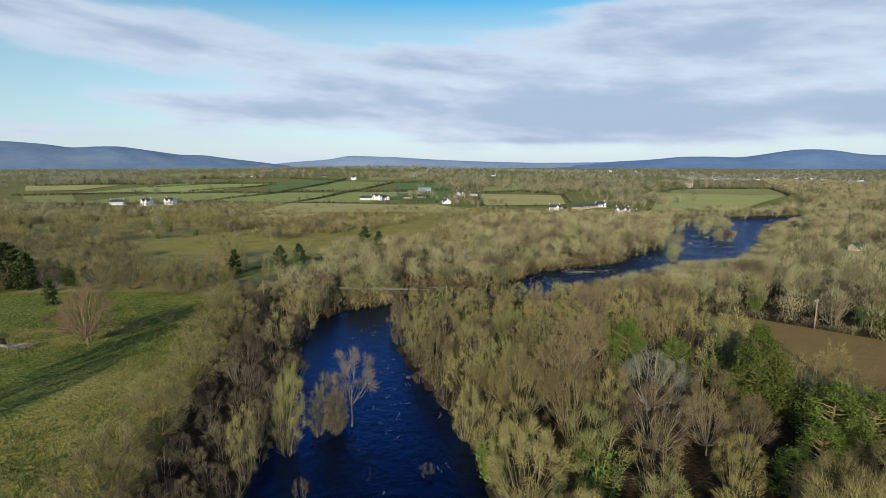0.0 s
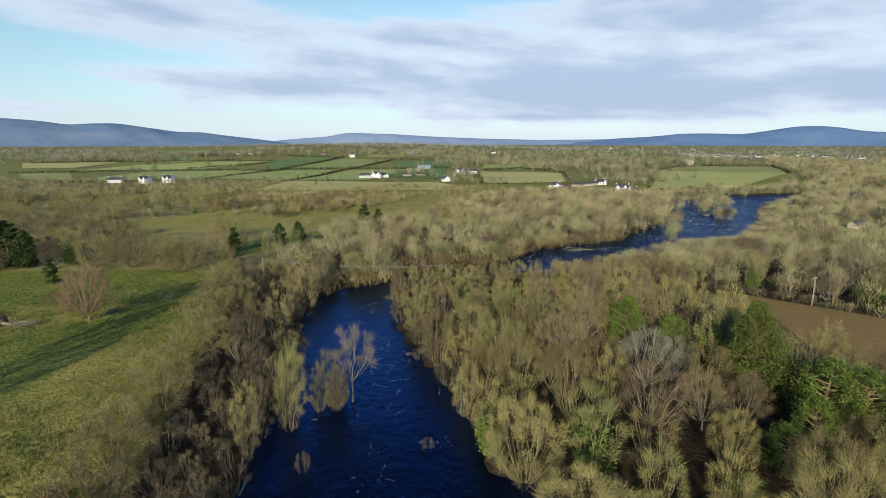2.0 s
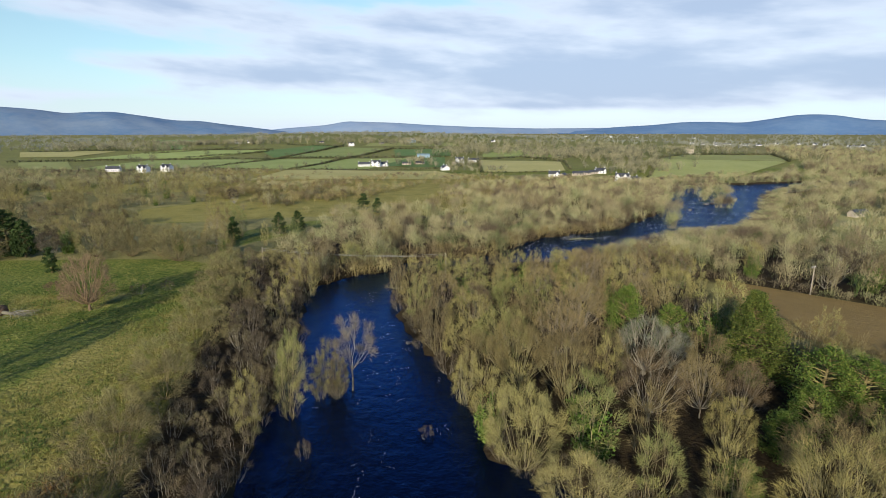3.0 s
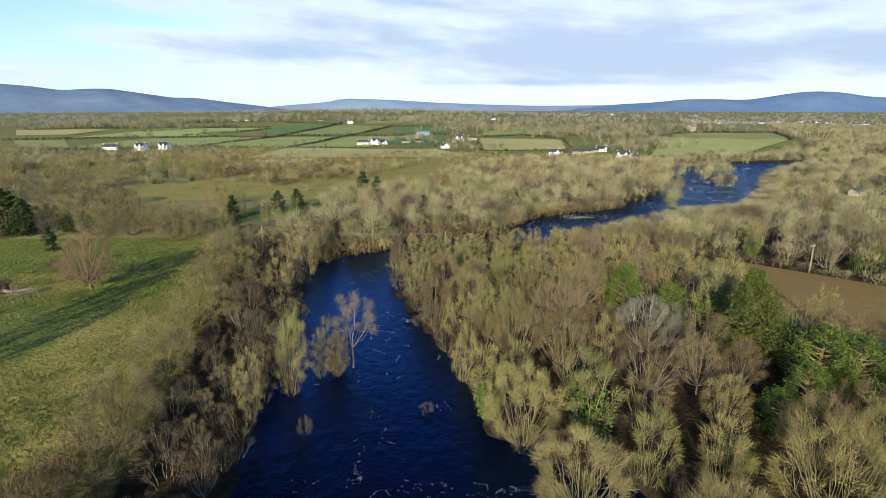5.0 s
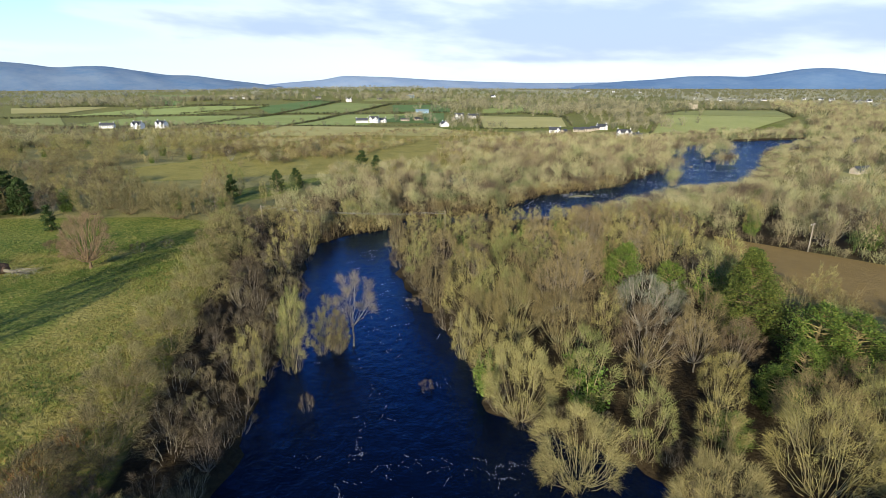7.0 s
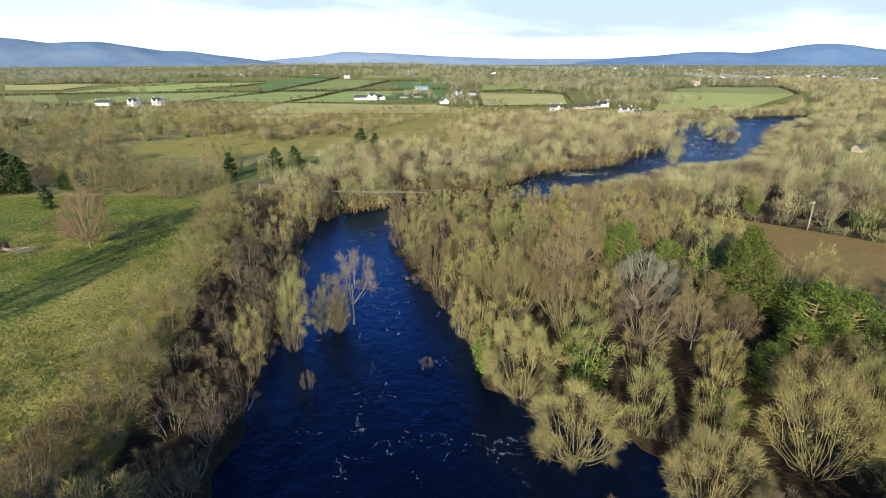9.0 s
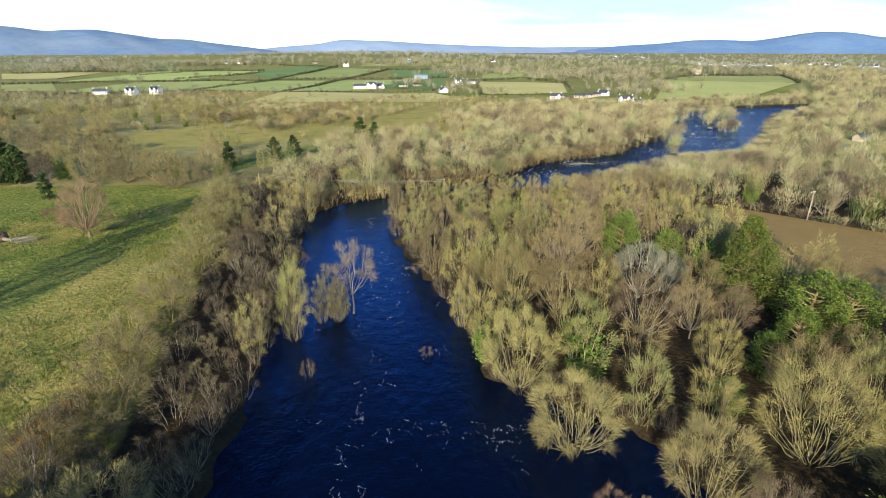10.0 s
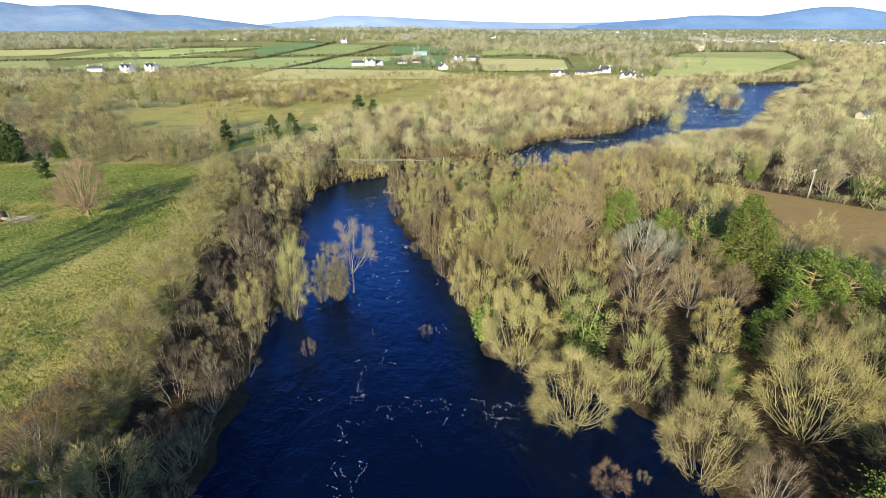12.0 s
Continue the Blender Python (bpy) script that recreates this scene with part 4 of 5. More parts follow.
for i, (x, y) in enumerate(scatter(RIGHT_WOOD, 5.7, 6, clear=[SILT])):
    water = float(river_gap(x, y))
    r = tree_rng.uniform()
    if water < 6:
        kind = "alder" if r < 0.6 else ("willow" if r < 0.9 else "ivied")
    elif y > 112:
        kind = "alder" if r < 0.65 else ("ivied" if r < 0.8 else "ash")
    else:
        kind = "ash" if r < 0.24 else ("willow" if r < 0.55 else ("alder" if r < 0.82 else ("ivied" if r < 0.97 else "laurel")))
    plant(kind, x, y, tree_rng.uniform(9.0, 12.5) if y > 115 else (tree_rng.uniform(8.5, 11.5) if kind == "alder" else 0), tree_rng.uniform(1.05, 1.4) if kind in ("alder", "ivied") else 1.0)
HEDGEROW = [(-66, 152), (-110, 154), (-150, 146), (-190, 146), (-190, 172), (-150, 172), (-110, 170), (-88, 168), (-66, 164)]
for i, (x, y) in enumerate(scatter(HEDGEROW, 7.6, 41, clear=MEADOWS[1:2])):
    kind = ("thorn", "willow", "thorn", "ivied", "dull", "thorn")[tree_rng.integers(6)]
    plant(kind, x, y, tree_rng.uniform(8.0, 12.0), tree_rng.uniform(0.75, 1.0))
GROVE = [(-210, 175), (-130, 176), (-130, 212), (-164, 236), (-134, 286), (-100, 268), (-62, 300), (-150, 330), (-330, 330), (-330, 180)]
for x, y in scatter(GROVE, 18.0, 52):
    plant(("thorn", "thorn", "ivied", "willow", "thorn", "dull")[tree_rng.integers(6)], x, y, tree_rng.uniform(7.0, 11.0), tree_rng.uniform(0.9, 1.2))
EDGE = [(-12, 140), (-12.5, 129), (-7.5, 106), (-1.2, 89), (2, 79), (5.2, 68), (7, 58), (10.5, 55.2), (18, 52), (25.5, 46), (26.5, 38)]
WEST_EDGE = [(-24, 34), (-24.5, 50), (-25.5, 62), (-26.5, 78), (-28.5, 97), (-33.5, 117), (-34.5, 128)]
for (x0, y0), (x1, y1) in list(zip(EDGE, EDGE[1:])) + list(zip(WEST_EDGE, WEST_EDGE[1:])):
    for s in np.arange(0, 1, 4.0 / math.hypot(x1 - x0, y1 - y0)):
        x, y = x0 + (x1 - x0) * s + tree_rng.uniform(-0.6, 0.9), y0 + (y1 - y0) * s
        if min(math.hypot(x - a, y - b) for a, b, c in TREES) > 1.3:
            plant("shrub", x, y, tree_rng.uniform(2.2, 4.5), 1.1, 1.5, "tangle of brown leafless brush overhanging the water")

# young growth and flood wrack in the river
plant("shrub", -17.2, 58.4, 3.2, 0.6, label="small leafless sapling standing in the river")
plant("shrub", -17.4, 74.4, 3.4, 1.0, label="flooded brush round the stems of a tree in the river")
plant("shrub", -16.0, 74.8, 3.0, 1.0, label="flooded brush round the stems of a tree in the river")
plant("shrub", -2.1, 63.5, 1.8, 1.1, label="drowned bush with flood wrack in the river")
plant("shrub", -4.5, 92.5, 2.6, 1.0, label="half-drowned bush at the water's edge")
plant("rust", 15.6, 36.6, 3.0, 1.0, label="drowned russet bush at the water's edge")
plant("shrub", 19.2, 37.4, 1.5, 0.9, label="drowned brown bush at the water's edge")


# ---------------------------------------------------------------- joined woods further off
def thin_model(seed, height, spread, stems, count, width, length, skirt=0.3):
    """A tree far off: pale stems fanning from the foot, and upright shoots as single blades over several rounded sub-crowns."""
    rng = np.random.default_rng(seed)
    b, w, ln, wd, nm = [], [], [], [], []
    for i in range(stems):
        a = i * 2.39996 + rng.uniform(-0.4, 0.4)
        r = spread * 0.66 * math.sqrt((i + 0.3) / stems)
        mid = np.array([math.cos(a) * r, math.sin(a) * r, height * rng.uniform(0.40, 0.72) - 0.22 * r])
        foot = mid * [0.55, 0.55, 0]
        for k in range(3):
            top = mid + rng.normal(0, 0.16, 3) * [spread, spread, height * 0.5]
            b.append([foot]), w.append([unit(top - foot)]), ln.append([np.linalg.norm(top - foot) * 1.35]), wd.append([width * 0.8]), nm.append([unit(mid * [1, 1, 0.01] + [0.01, 0, 0])])
        n = count // stems
        d = unit(rng.normal(size=(n, 3)) + [0, 0, 0.3])
        size = np.array([spread * 0.46, spread * 0.46, height * skirt])
        q = mid + d * size * rng.uniform(0.3, 1.0, (n, 1)) ** 0.6
        b.append(q)
        w.append(unit(d * [0.75, 0.75, 0.4] + unit(rng.normal(size=(n, 3))) * 0.5 + [0, 0, 0.7]))
        ln.append(length * rng.uniform(0.5, 1.3, n)), wd.append(width * rng.uniform(0.5, 1.3, n))
        whole = (q - [0, 0, height * 0.42]) / np.array([spread, spread, height * 0.5])
        nm.append(unit(d * 0.6 + whole * 1.0 + rng.normal(0, 0.3, (n, 3))))
    return blades(np.concatenate(b), np.concatenate(w), np.concatenate(ln), np.concatenate(wd), rng, np.concatenate(nm))


def woods(name, label, places, models, mat, heights, seed=0, category="woodland"):
    """Many trees joined into one mesh; low growth on the wet ground before the far fields."""
    rng = np.random.default_rng(seed)
    places = np.asarray(places)
    z = np.maximum(terrain(places[:, 0], places[:, 1]), -0.2)
    v, f, k = [], [], 0
    for (x, y), z0 in zip(places, z):
        kit = LOWMID if ((y > 265 or x > 132) and (models[0] is MID[0] or models[0] is MIDTALL[0])) else models
        mv, mf = kit[rng.integers(len(kit))]
        a, s = rng.uniform(0, 6.283), rng.uniform(*heights) * (1 - 0.4 * float(smooth(320, 440, y) * smooth(620, 500, y) * smooth(250, 150, x)))
        c, d = math.cos(a) * s, math.sin(a) * s
        w = rng.uniform(0.85, 1.2)
        # squashed below the camera's line to the upper reach
        tall = min(1.0, float(sightline_cap(x, y)) / (float(mv[:, 2].max()) * s))
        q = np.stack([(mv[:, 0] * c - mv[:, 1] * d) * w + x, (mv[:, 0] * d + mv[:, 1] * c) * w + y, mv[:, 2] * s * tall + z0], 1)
        v.append(q), f.append(mf + k)
        k += len(mv)
    ob = new(name, mesh_of(name, np.concatenate(v), np.concatenate(f), mat))
    return tagged(ob, label, category, kind="stuff")


def spread_points(poly, gap, seed, clear=(), patchy=0.0, water=1.0):
    """A jittered grid inside a polygon, thinned in patches."""
    rng = np.random.default_rng(seed)
    lo, hi = np.min(poly, 0), np.max(poly, 0)
    X, Y = np.meshgrid(np.arange(lo[0], hi[0], gap), np.arange(lo[1], hi[1], gap))
    p = np.stack([X.ravel(), Y.ravel()], 1) + rng.uniform(-0.5, 0.5, (X.size, 2)) * gap
    ok = (polygon_distance(p[:, 0], p[:, 1], poly) < 0) & (river_gap(p[:, 0], p[:, 1]) > water)
    for c in clear:
        ok &= polygon_distance(p[:, 0], p[:, 1], c) > 2.0
    if patchy:
        q = np.sin(p[:, 0] * 0.031 + 1.3) * np.cos(p[:, 1] * 0.027) + 0.7 * np.sin(p[:, 0] * 0.083 - p[:, 1] * 0.06) + rng.normal(0, 0.35, len(p))
        ok &= q > patchy
    return p[ok]


MID = [thin_model(s, 9.5, 4.2, 7, 400, 0.085, 1.7, 0.24) for s in (1, 2, 3)]
MIDTALL = [thin_model(s, 11.0, 3.2, 7, 400, 0.08, 1.8, 0.22) for s in (4, 5, 6)]
LOWMID = [thin_model(s, 9.5, 4.2, 6, 190, 0.17, 2.2, 0.25) for s in (24, 25, 26)]
SCRUB = [thin_model(s, 3.6, 3.2, 4, 100, 0.14, 1.2, 0.34) for s in (7, 8)]
FAR = [thin_model(s, 9.0, 5.0, 5, 72, 0.45, 2.4, 0.28) for s in (9, 10)]
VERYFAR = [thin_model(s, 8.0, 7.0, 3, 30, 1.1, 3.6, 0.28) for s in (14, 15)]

LEFT_WOOD = [(-66, 172), (-105, 188), (-150, 178), (-190, 176), (-192, 150), (-300, 170), (-420, 330), (-420, 470), (-260, 520), (-140, 400), (-150, 330), (-60, 300), (-60, 235), (-50, 215), (-55, 175)]
CLEARS = MEADOWS[1:4] + [POOL, [(-128, 178), (-62, 172), (-60, 235), (-104, 225), (-112, 214), (-128, 205)]]
EVERGREEN = [thin_model(s, 8.0, 3.6, 6, 420, 0.16, 0.7, 0.26) for s in (34, 35)]
dark_rng = np.random.default_rng(43)
for area, n, label in ((LEFT_WOOD, 26, "dark ivy-clad trees and hollies in the scrub"), (BEND_WOOD, 16, "green ivy-clad trees at the river bend"), (BELT, 14, "green ivy-clad trees of the belt")):
    spots = spread_points(area, 6.0, n, CLEARS + [SILT])
    woods("ivy_clad_trees", label, spots[dark_rng.permutation(len(spots))[:n]], EVERGREEN, M_IVYFAR, (0.5, 0.95), n)
dark_spots = spread_points(LEFT_WOOD, 7.0, 48, CLEARS)
woods("dark_trees", "dark twiggy thorn trees in the scrub", dark_spots[dark_rng.permutation(len(dark_spots))[:110]], LOWMID, M_COPSE, (0.5, 0.95), 20)
near_bend = spread_points(BEND_WOOD, 5.8, 21, CLEARS)
woods("bend_woodland", "bare alder woodland in ochre and olive twigs along the river bend", near_bend, MIDTALL + MID, M_WOODS, (0.5, 1.15), 1)
woods("belt_woodland", "belt of tall bare trees beyond the silted field", spread_points(BELT, 5.8, 22, [SILT]), MIDTALL + MID, M_WOODS, (0.6, 1.15), 2)
woods("meadow_woodland", "bare mixed woodland and scrub beyond the pasture", spread_points(LEFT_WOOD, 9.5, 23, CLEARS + [GROVE], -0.4), MID, M_DARKWOODS, (0.4, 0.95), 3)
woods("meadow_scrub", "low brown scrub and bramble", spread_points(LEFT_WOOD, 7.0, 24, CLEARS, 0.3), SCRUB, M_WOODS2, (0.6, 1.2), 4, "scrub")
MIDDLE = [(-60, 235), (40, 290), (90, 345), (145, 350), (165, 395), (100, 440), (-40, 470), (-260, 520), (-140, 400), (-150, 330)]
woods("middle_scrub", "olive and brown scrub on wet ground", spread_points(MIDDLE, 5.5, 25, CLEARS[2:3], 0.05), SCRUB, M_WOODS2, (0.6, 1.3), 5, "scrub")
woods("middle_woodland", "scattered bare trees on wet ground", spread_points(MIDDLE, 9.0, 26, CLEARS[2:3], 0.3), MID, M_WOODS, (0.4, 0.75), 6)
RIVER_TREES = [(20, 250), (60, 300), (90, 345), (145, 350), (168, 400), (140, 425), (60, 415), (0, 330)]
woods("upper_bank_woodland", "bare trees along the upper reach", spread_points(RIVER_TREES, 6.0, 27, CLEARS), MID, M_WOODS, (0.5, 0.8), 7)
EAST = [(114, 205), (140, 239), (168, 285), (213, 353), (262, 412), (330, 500), (420, 560), (560, 520), (520, 300), (330, 190), (220, 130), (190, 130), (130, 150)]
BANK_ROW = [(34, 157), (48, 162), (63, 173), (77, 186), (92, 191), (104, 196), (113, 204), (126, 217), (162, 267), (196, 323), (264, 366), (270, 358), (204, 316), (170, 260), (134, 208), (118, 194), (108, 186), (94, 181), (80, 176), (66, 163), (52, 152), (36, 149)]
CARR = [(36, 149), (52, 152), (66, 163), (80, 176), (94, 181), (108, 186), (118, 194), (124, 186), (112, 180), (92, 160), (76, 152), (60, 146), (40, 142)]
woods("willow_carr", "willow carr behind the upper bank, kept low to fit the camera's view", spread_points(CARR, 4.6, 49, (), 0, 0.2), MIDTALL + MID, M_WOODS, (0.7, 1.1), 23)
woods("upper_bank_trees", "row of bare trees crowding the bank of the upper reach", spread_points(BANK_ROW, 4.2, 45, (), 0, -1.2), MIDTALL + MID, M_WOODS, (0.6, 1.0), 18)
FAR_ROW = [(-34, 128), (-28, 137.5), (-15, 144.5), (-12, 155), (3, 161), (19.5, 167), (28, 182), (38, 192.5), (55, 200.5), (73, 210.5), (107, 252), (130, 300), (149, 351), (140, 354), (120, 304), (99, 258), (66, 218), (50, 208), (32, 200), (21, 187), (13, 174), (0, 169), (-19, 162), (-22, 151), (-33, 145), (-41, 136)]
woods("far_bank_trees", "bare alders crowding the outer bank of the bend", spread_points(FAR_ROW, 3.9, 47, (), 0, -2.2), MIDTALL + MID, M_WOODS, (0.4, 0.85), 21)
TOP_ROW = [(150, 370), (200, 377), (262, 393), (330, 416), (330, 438), (240, 425), (150, 410)]
woods("top_reach_trees", "bare trees closing the head of the upper reach", spread_points(TOP_ROW, 5.5, 48, (), 0, -3.0), LOWMID, M_WOODS, (0.5, 0.85), 22)
FAR_EDGE = FAR_ROW[:10] + [(70, 215), (53, 206), (34, 198), (23, 186), (15, 172), (1, 167), (-17, 160), (-20, 149), (-31, 142), (-38, 131)]
woods("far_bank_brush", "brown brush overhanging the outer bank of the bend", spread_points(FAR_EDGE, 2.2, 50, (), 0, -2.4), SCRUB, M_WOODS2, (0.6, 1.1), 24, "scrub")
SILT_EDGE = [(62, 141), (88, 118), (140, 68), (144, 73), (92, 123), (66, 145)]
woods("silt_edge_scrub", "bramble and brush along the silted field", spread_points(SILT_EDGE, 2.6, 46, (), 0, 0.2), SCRUB, M_DARKWOODS, (0.35, 0.7), 19, "scrub")
woods("east_woodland", "broad bare woodland beyond the upper reach", spread_points(EAST, 8.3, 28, [MEADOWS[5], [(160, 210), (175, 208), (200, 240), (184, 240)]], -1.2), MID, M_WOODS, (0.65, 1.15), 8)
# trees standing in the flooded upper reach
DROWNED = [(cx + dx, cy + dy) for cx, cy, n, sx, sy in ((102, 238, 5, 2, 5), (108, 248, 3, 2, 3), (136, 310, 9, 4, 9), (158, 335, 14, 8, 4), (176, 338, 12, 7, 4), (150, 300, 7, 4, 3), (168, 318, 8, 6, 3), (150, 352, 10, 5, 6), (146, 273, 10, 5, 3), (94, 213, 5, 2, 2))
           for dx, dy in np.random.default_rng(int(cx)).normal(0, 0.6, (n, 2)) * (sx, sy)]
woods("drowned_willows", "clumps of bare willows standing in flood water", DROWNED, MID, M_WOODS, (0.6, 0.95), 9)


# ---------------------------------------------------------------- distant fields, hedges and woods
def make_field(corners, mat, label):
    """A field draped over the land, from its four corners."""
    n = 14
    a, b, c, d = [np.array(p, float) for p in corners]
    u, v = np.meshgrid(np.linspace(0, 1, n), np.linspace(0, 1, n))
    u, v = u.ravel()[:, None], v.ravel()[:, None]
    p = (a * (1 - u) + b * u) * (1 - v) + (d * (1 - u) + c * u) * v
    z = terrain(p[:, 0], p[:, 1]) + 0.25 + 0.0003 * np.hypot(p[:, 0], p[:, 1])
    me = mesh_of("field", np.concatenate([p, z[:, None]], 1), grid_faces(n, n), mat, flat=False)
    return tagged(new("field", me), label, "field", kind="structure")


SANDS = [[(5, 316), (17, 321), (16, 331), (5, 332)]]
for corners, mat, label in [
        (SILT, M_SILT, "flat brown silted field left by the flood"),
        ([(-355, 511), (-243, 528), (-202, 661), (-357, 652)], M_GREENF, "green pasture bounded by hedges"),
        ([(-457, 660), (-312, 690), (-261, 831), (-424, 843)], M_GREENF, "green pasture bounded by hedges"),
        ([(-236, 536), (-150, 514), (-126, 660), (-208, 669)], M_GREENF, "green pasture bounded by hedges"),
        ([(-142, 512), (-72, 514), (-44, 689), (-118, 665)], M_GREENF, "green pasture bounded by hedges"),
        ([(-66, 560), (3, 538), (4, 703), (-42, 696)], M_DARKF, "deep green winter crop field"),
        ([(-206, 696), (-127, 694), (-84, 866), (-164, 905)], M_GREENF, "green pasture bounded by hedges"),
        ([(-216, 690), (-176, 903), (-216, 969), (-271, 811)], M_DARKF, "deep green winter crop field"),
        ([(-62, 710), (12, 725), (14, 880), (-76, 856)], M_DARKF, "deep green winter crop field"),
        ([(-454, 851), (-419, 867), (-511, 1137), (-635, 1200)], M_DARKF, "deep green winter crop field"),
        ([(38, 480), (114, 492), (130, 588), (46, 640)], M_YELLOWF, "pale yellow-green grazed field"),
        ([(-150, 412), (28, 420), (-5, 492), (-145, 502)], M_YELLOWF, "pale yellow-green grazed field"),
        ([(169, 436), (246, 441), (358, 554), (238, 582)], M_LIGHTF, "smooth light green field above the river"),
        ([(238, 584), (358, 556), (431, 697), (274, 626)], M_LIGHTF, "smooth light green field above the river"),
        ([(53, 695), (142, 656), (166, 807), (66, 872)], M_GREENF, "green pasture bounded by hedges"),
        ([(-412, 519), (-360, 520), (-440, 630), (-486, 615)], M_LIGHTF, "pale yellow-green grazed field"),
        ([(-560, 712), (-491, 715), (-504, 834), (-650, 829)], M_YELLOWF, "pale yellow-green grazed field"),
        ([(-134, 938), (35, 963), (17, 1075), (-136, 1022)], M_LIGHTF, "pale yellow-green grazed field"),
        ([(152, 202), (175, 205), (206, 248), (180, 241)], M_YELLOWF, "bleached rough field by farm sheds")]:
    make_field(corners, mat, label)
M_SAND = plain_material("pale_flood_sand", (0.40, 0.33, 0.19), 0.9, 0.25)
for corners in SANDS:
    make_field(corners, M_SAND, "pale strip of flood sand among the sedge")

HEDGES = [[(-349, 495), (-277, 493), (-238, 529), (-142, 507), (-69, 508), (8, 522)], [(-238, 536), (-205, 668), (-172, 943)], [(-146, 510), (-122, 662), (-81, 870)],
          [(-209, 685), (-155, 690), (-100, 690), (-44, 693)], [(-440, 632), (-357, 656), (-202, 668)], [(-330, 690), (-254, 811)], [(-500, 618), (-440, 640)],
          [(44, 650), (100, 683), (134, 589), (120, 496)], [(43, 641), (35, 477), (114, 485)], [(-424, 765), (-372, 820), (-337, 879)], [(-67, 704), (12, 716)],
          [(169, 434), (236, 582), (274, 630), (431, 700), (361, 554)], [(-261, 835), (-424, 850), (-640, 835)], [(-81, 870), (14, 886), (66, 876)], [(-166, 908), (-276, 960)]]


def hedge_points(line, gap, rng):
    out = []
    for (x0, y0), (x1, y1) in zip(line, line[1:]):
        n = max(2, int(math.hypot(x1 - x0, y1 - y0) / gap))
        s = (np.arange(n) + rng.uniform(0, 1, n)) / n
        out.append(np.stack([x0 + (x1 - x0) * s + rng.normal(0, 0.5, n), y0 + (y1 - y0) * s + rng.normal(0, 0.5, n)], 1))
    return np.concatenate(out)


hedge_rng = np.random.default_rng(8)
HEDGE = [thin_model(s, 2.2, 2.0, 2, 26, 0.5, 1.1, 0.5) for s in (16, 17)]
for line in HEDGES:
    woods("hedge", "dark clipped field hedge", hedge_points(line, 2.2, hedge_rng), HEDGE, M_HEDGE, (0.7, 1.3), 11, "hedge")
hedge_trees = np.concatenate([hedge_points(line, 38, hedge_rng) for line in HEDGES])
woods("hedgerow_trees", "scattered bare hedgerow trees", hedge_trees, FAR, M_COPSE, (0.45, 0.95), 12)


def clump(cx, cy, sx, sy, n, seed):
    return np.random.default_rng(seed).normal(0, 1, (n, 2)) * (sx, sy) + (cx, cy)


CLUMPS = np.concatenate([clump(*c, i) for i, c in enumerate([
    (-560, 880, 60, 25, 60), (-600, 1000, 80, 40, 80), (-480, 960, 50, 20, 40), (-430, 830, 22, 10, 22), (-420, 965, 45, 14, 45), (-340, 990, 45, 14, 40),
    (-80, 1010, 60, 25, 50), (-10, 985, 40, 25, 35), (40, 800, 30, 40, 50), (95, 760, 40, 20, 40), (150, 680, 30, 25, 60), (200, 640, 35, 40, 90), (185, 530, 22, 30, 70),
    (160, 470, 10, 18, 25), (330, 705, 50, 10, 40), (-30, 590, 12, 8, 16), (15, 560, 14, 10, 16), (40, 500, 14, 8, 16), (-350, 620, 6, 5, 4), (-290, 500, 30, 5, 14),
    (-210, 500, 30, 6, 14), (230, 760, 60, 60, 90), (130, 900, 70, 70, 90), (0, 1100, 120, 50, 80), (-250, 1080, 120, 40, 70)])])
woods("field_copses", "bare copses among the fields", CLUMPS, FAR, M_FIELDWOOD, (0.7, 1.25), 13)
LEFT_FAR = [(-420, 330), (-700, 380), (-640, 510), (-430, 515), (-355, 500), (-260, 470), (-150, 400), (-140, 380), (-260, 330)]
woods("west_woodland", "bare mixed woodland below the fields", spread_points(LEFT_FAR, 9.0, 31, (), -0.3), FAR, M_DARKWOODS, (0.5, 0.95), 14)
EAST_FAR = [(330, 500), (290, 410), (420, 330), (800, 420), (1100, 700), (1000, 1000), (600, 1000), (440, 720), (370, 550)]
woods("east_far_woodland", "broad bare woodland towards the town", spread_points(EAST_FAR, 14.0, 32, (), -0.9), FAR, M_WOODS, (0.6, 1.1), 15)


def horizon_points(n, seed):
    rng = np.random.default_rng(seed)
    az = rng.uniform(-0.84, 0.84, n)
    d = 1050 * (4.3 ** rng.uniform(0, 1, n))
    x, y = d * np.tan(az) * np.cos(az), d * np.cos(az)
    q = np.sin(x * 0.0055 + 2) * np.cos(y * 0.004) + 0.8 * np.sin(x * 0.014 + y * 0.011) + 0.5 * np.sin(y * 0.03 + x * 0.004)
    bare = smooth(1500, 1100, y) * smooth(650, 450, np.abs(x + 150))
    ok = (q + rng.normal(0, 0.3, n) > 0.3 + bare * 1.0) | (np.abs(np.sin(x * 0.009 + y * 0.003)) < 0.07) | (np.abs(np.sin(y * 0.012 - x * 0.002)) < 0.09)
    return np.stack([x, y], 1)[ok]


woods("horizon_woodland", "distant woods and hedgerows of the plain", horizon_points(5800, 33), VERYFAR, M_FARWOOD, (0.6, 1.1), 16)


# ---------------------------------------------------------------- buildings
def box(bm, x0, x1, y0, y1, z0, z1):
    v = [bm.verts.new(p) for p in ((x0, y0, z0), (x1, y0, z0), (x1, y1, z0), (x0, y1, z0), (x0, y0, z1), (x1, y0, z1), (x1, y1, z1), (x0, y1, z1))]
    for f in ((3, 2, 1, 0), (4, 5, 6, 7), (0, 1, 5, 4), (1, 2, 6, 5), (2, 3, 7, 6), (3, 0, 4, 7)):
        bm.faces.new([v[i] for i in f])


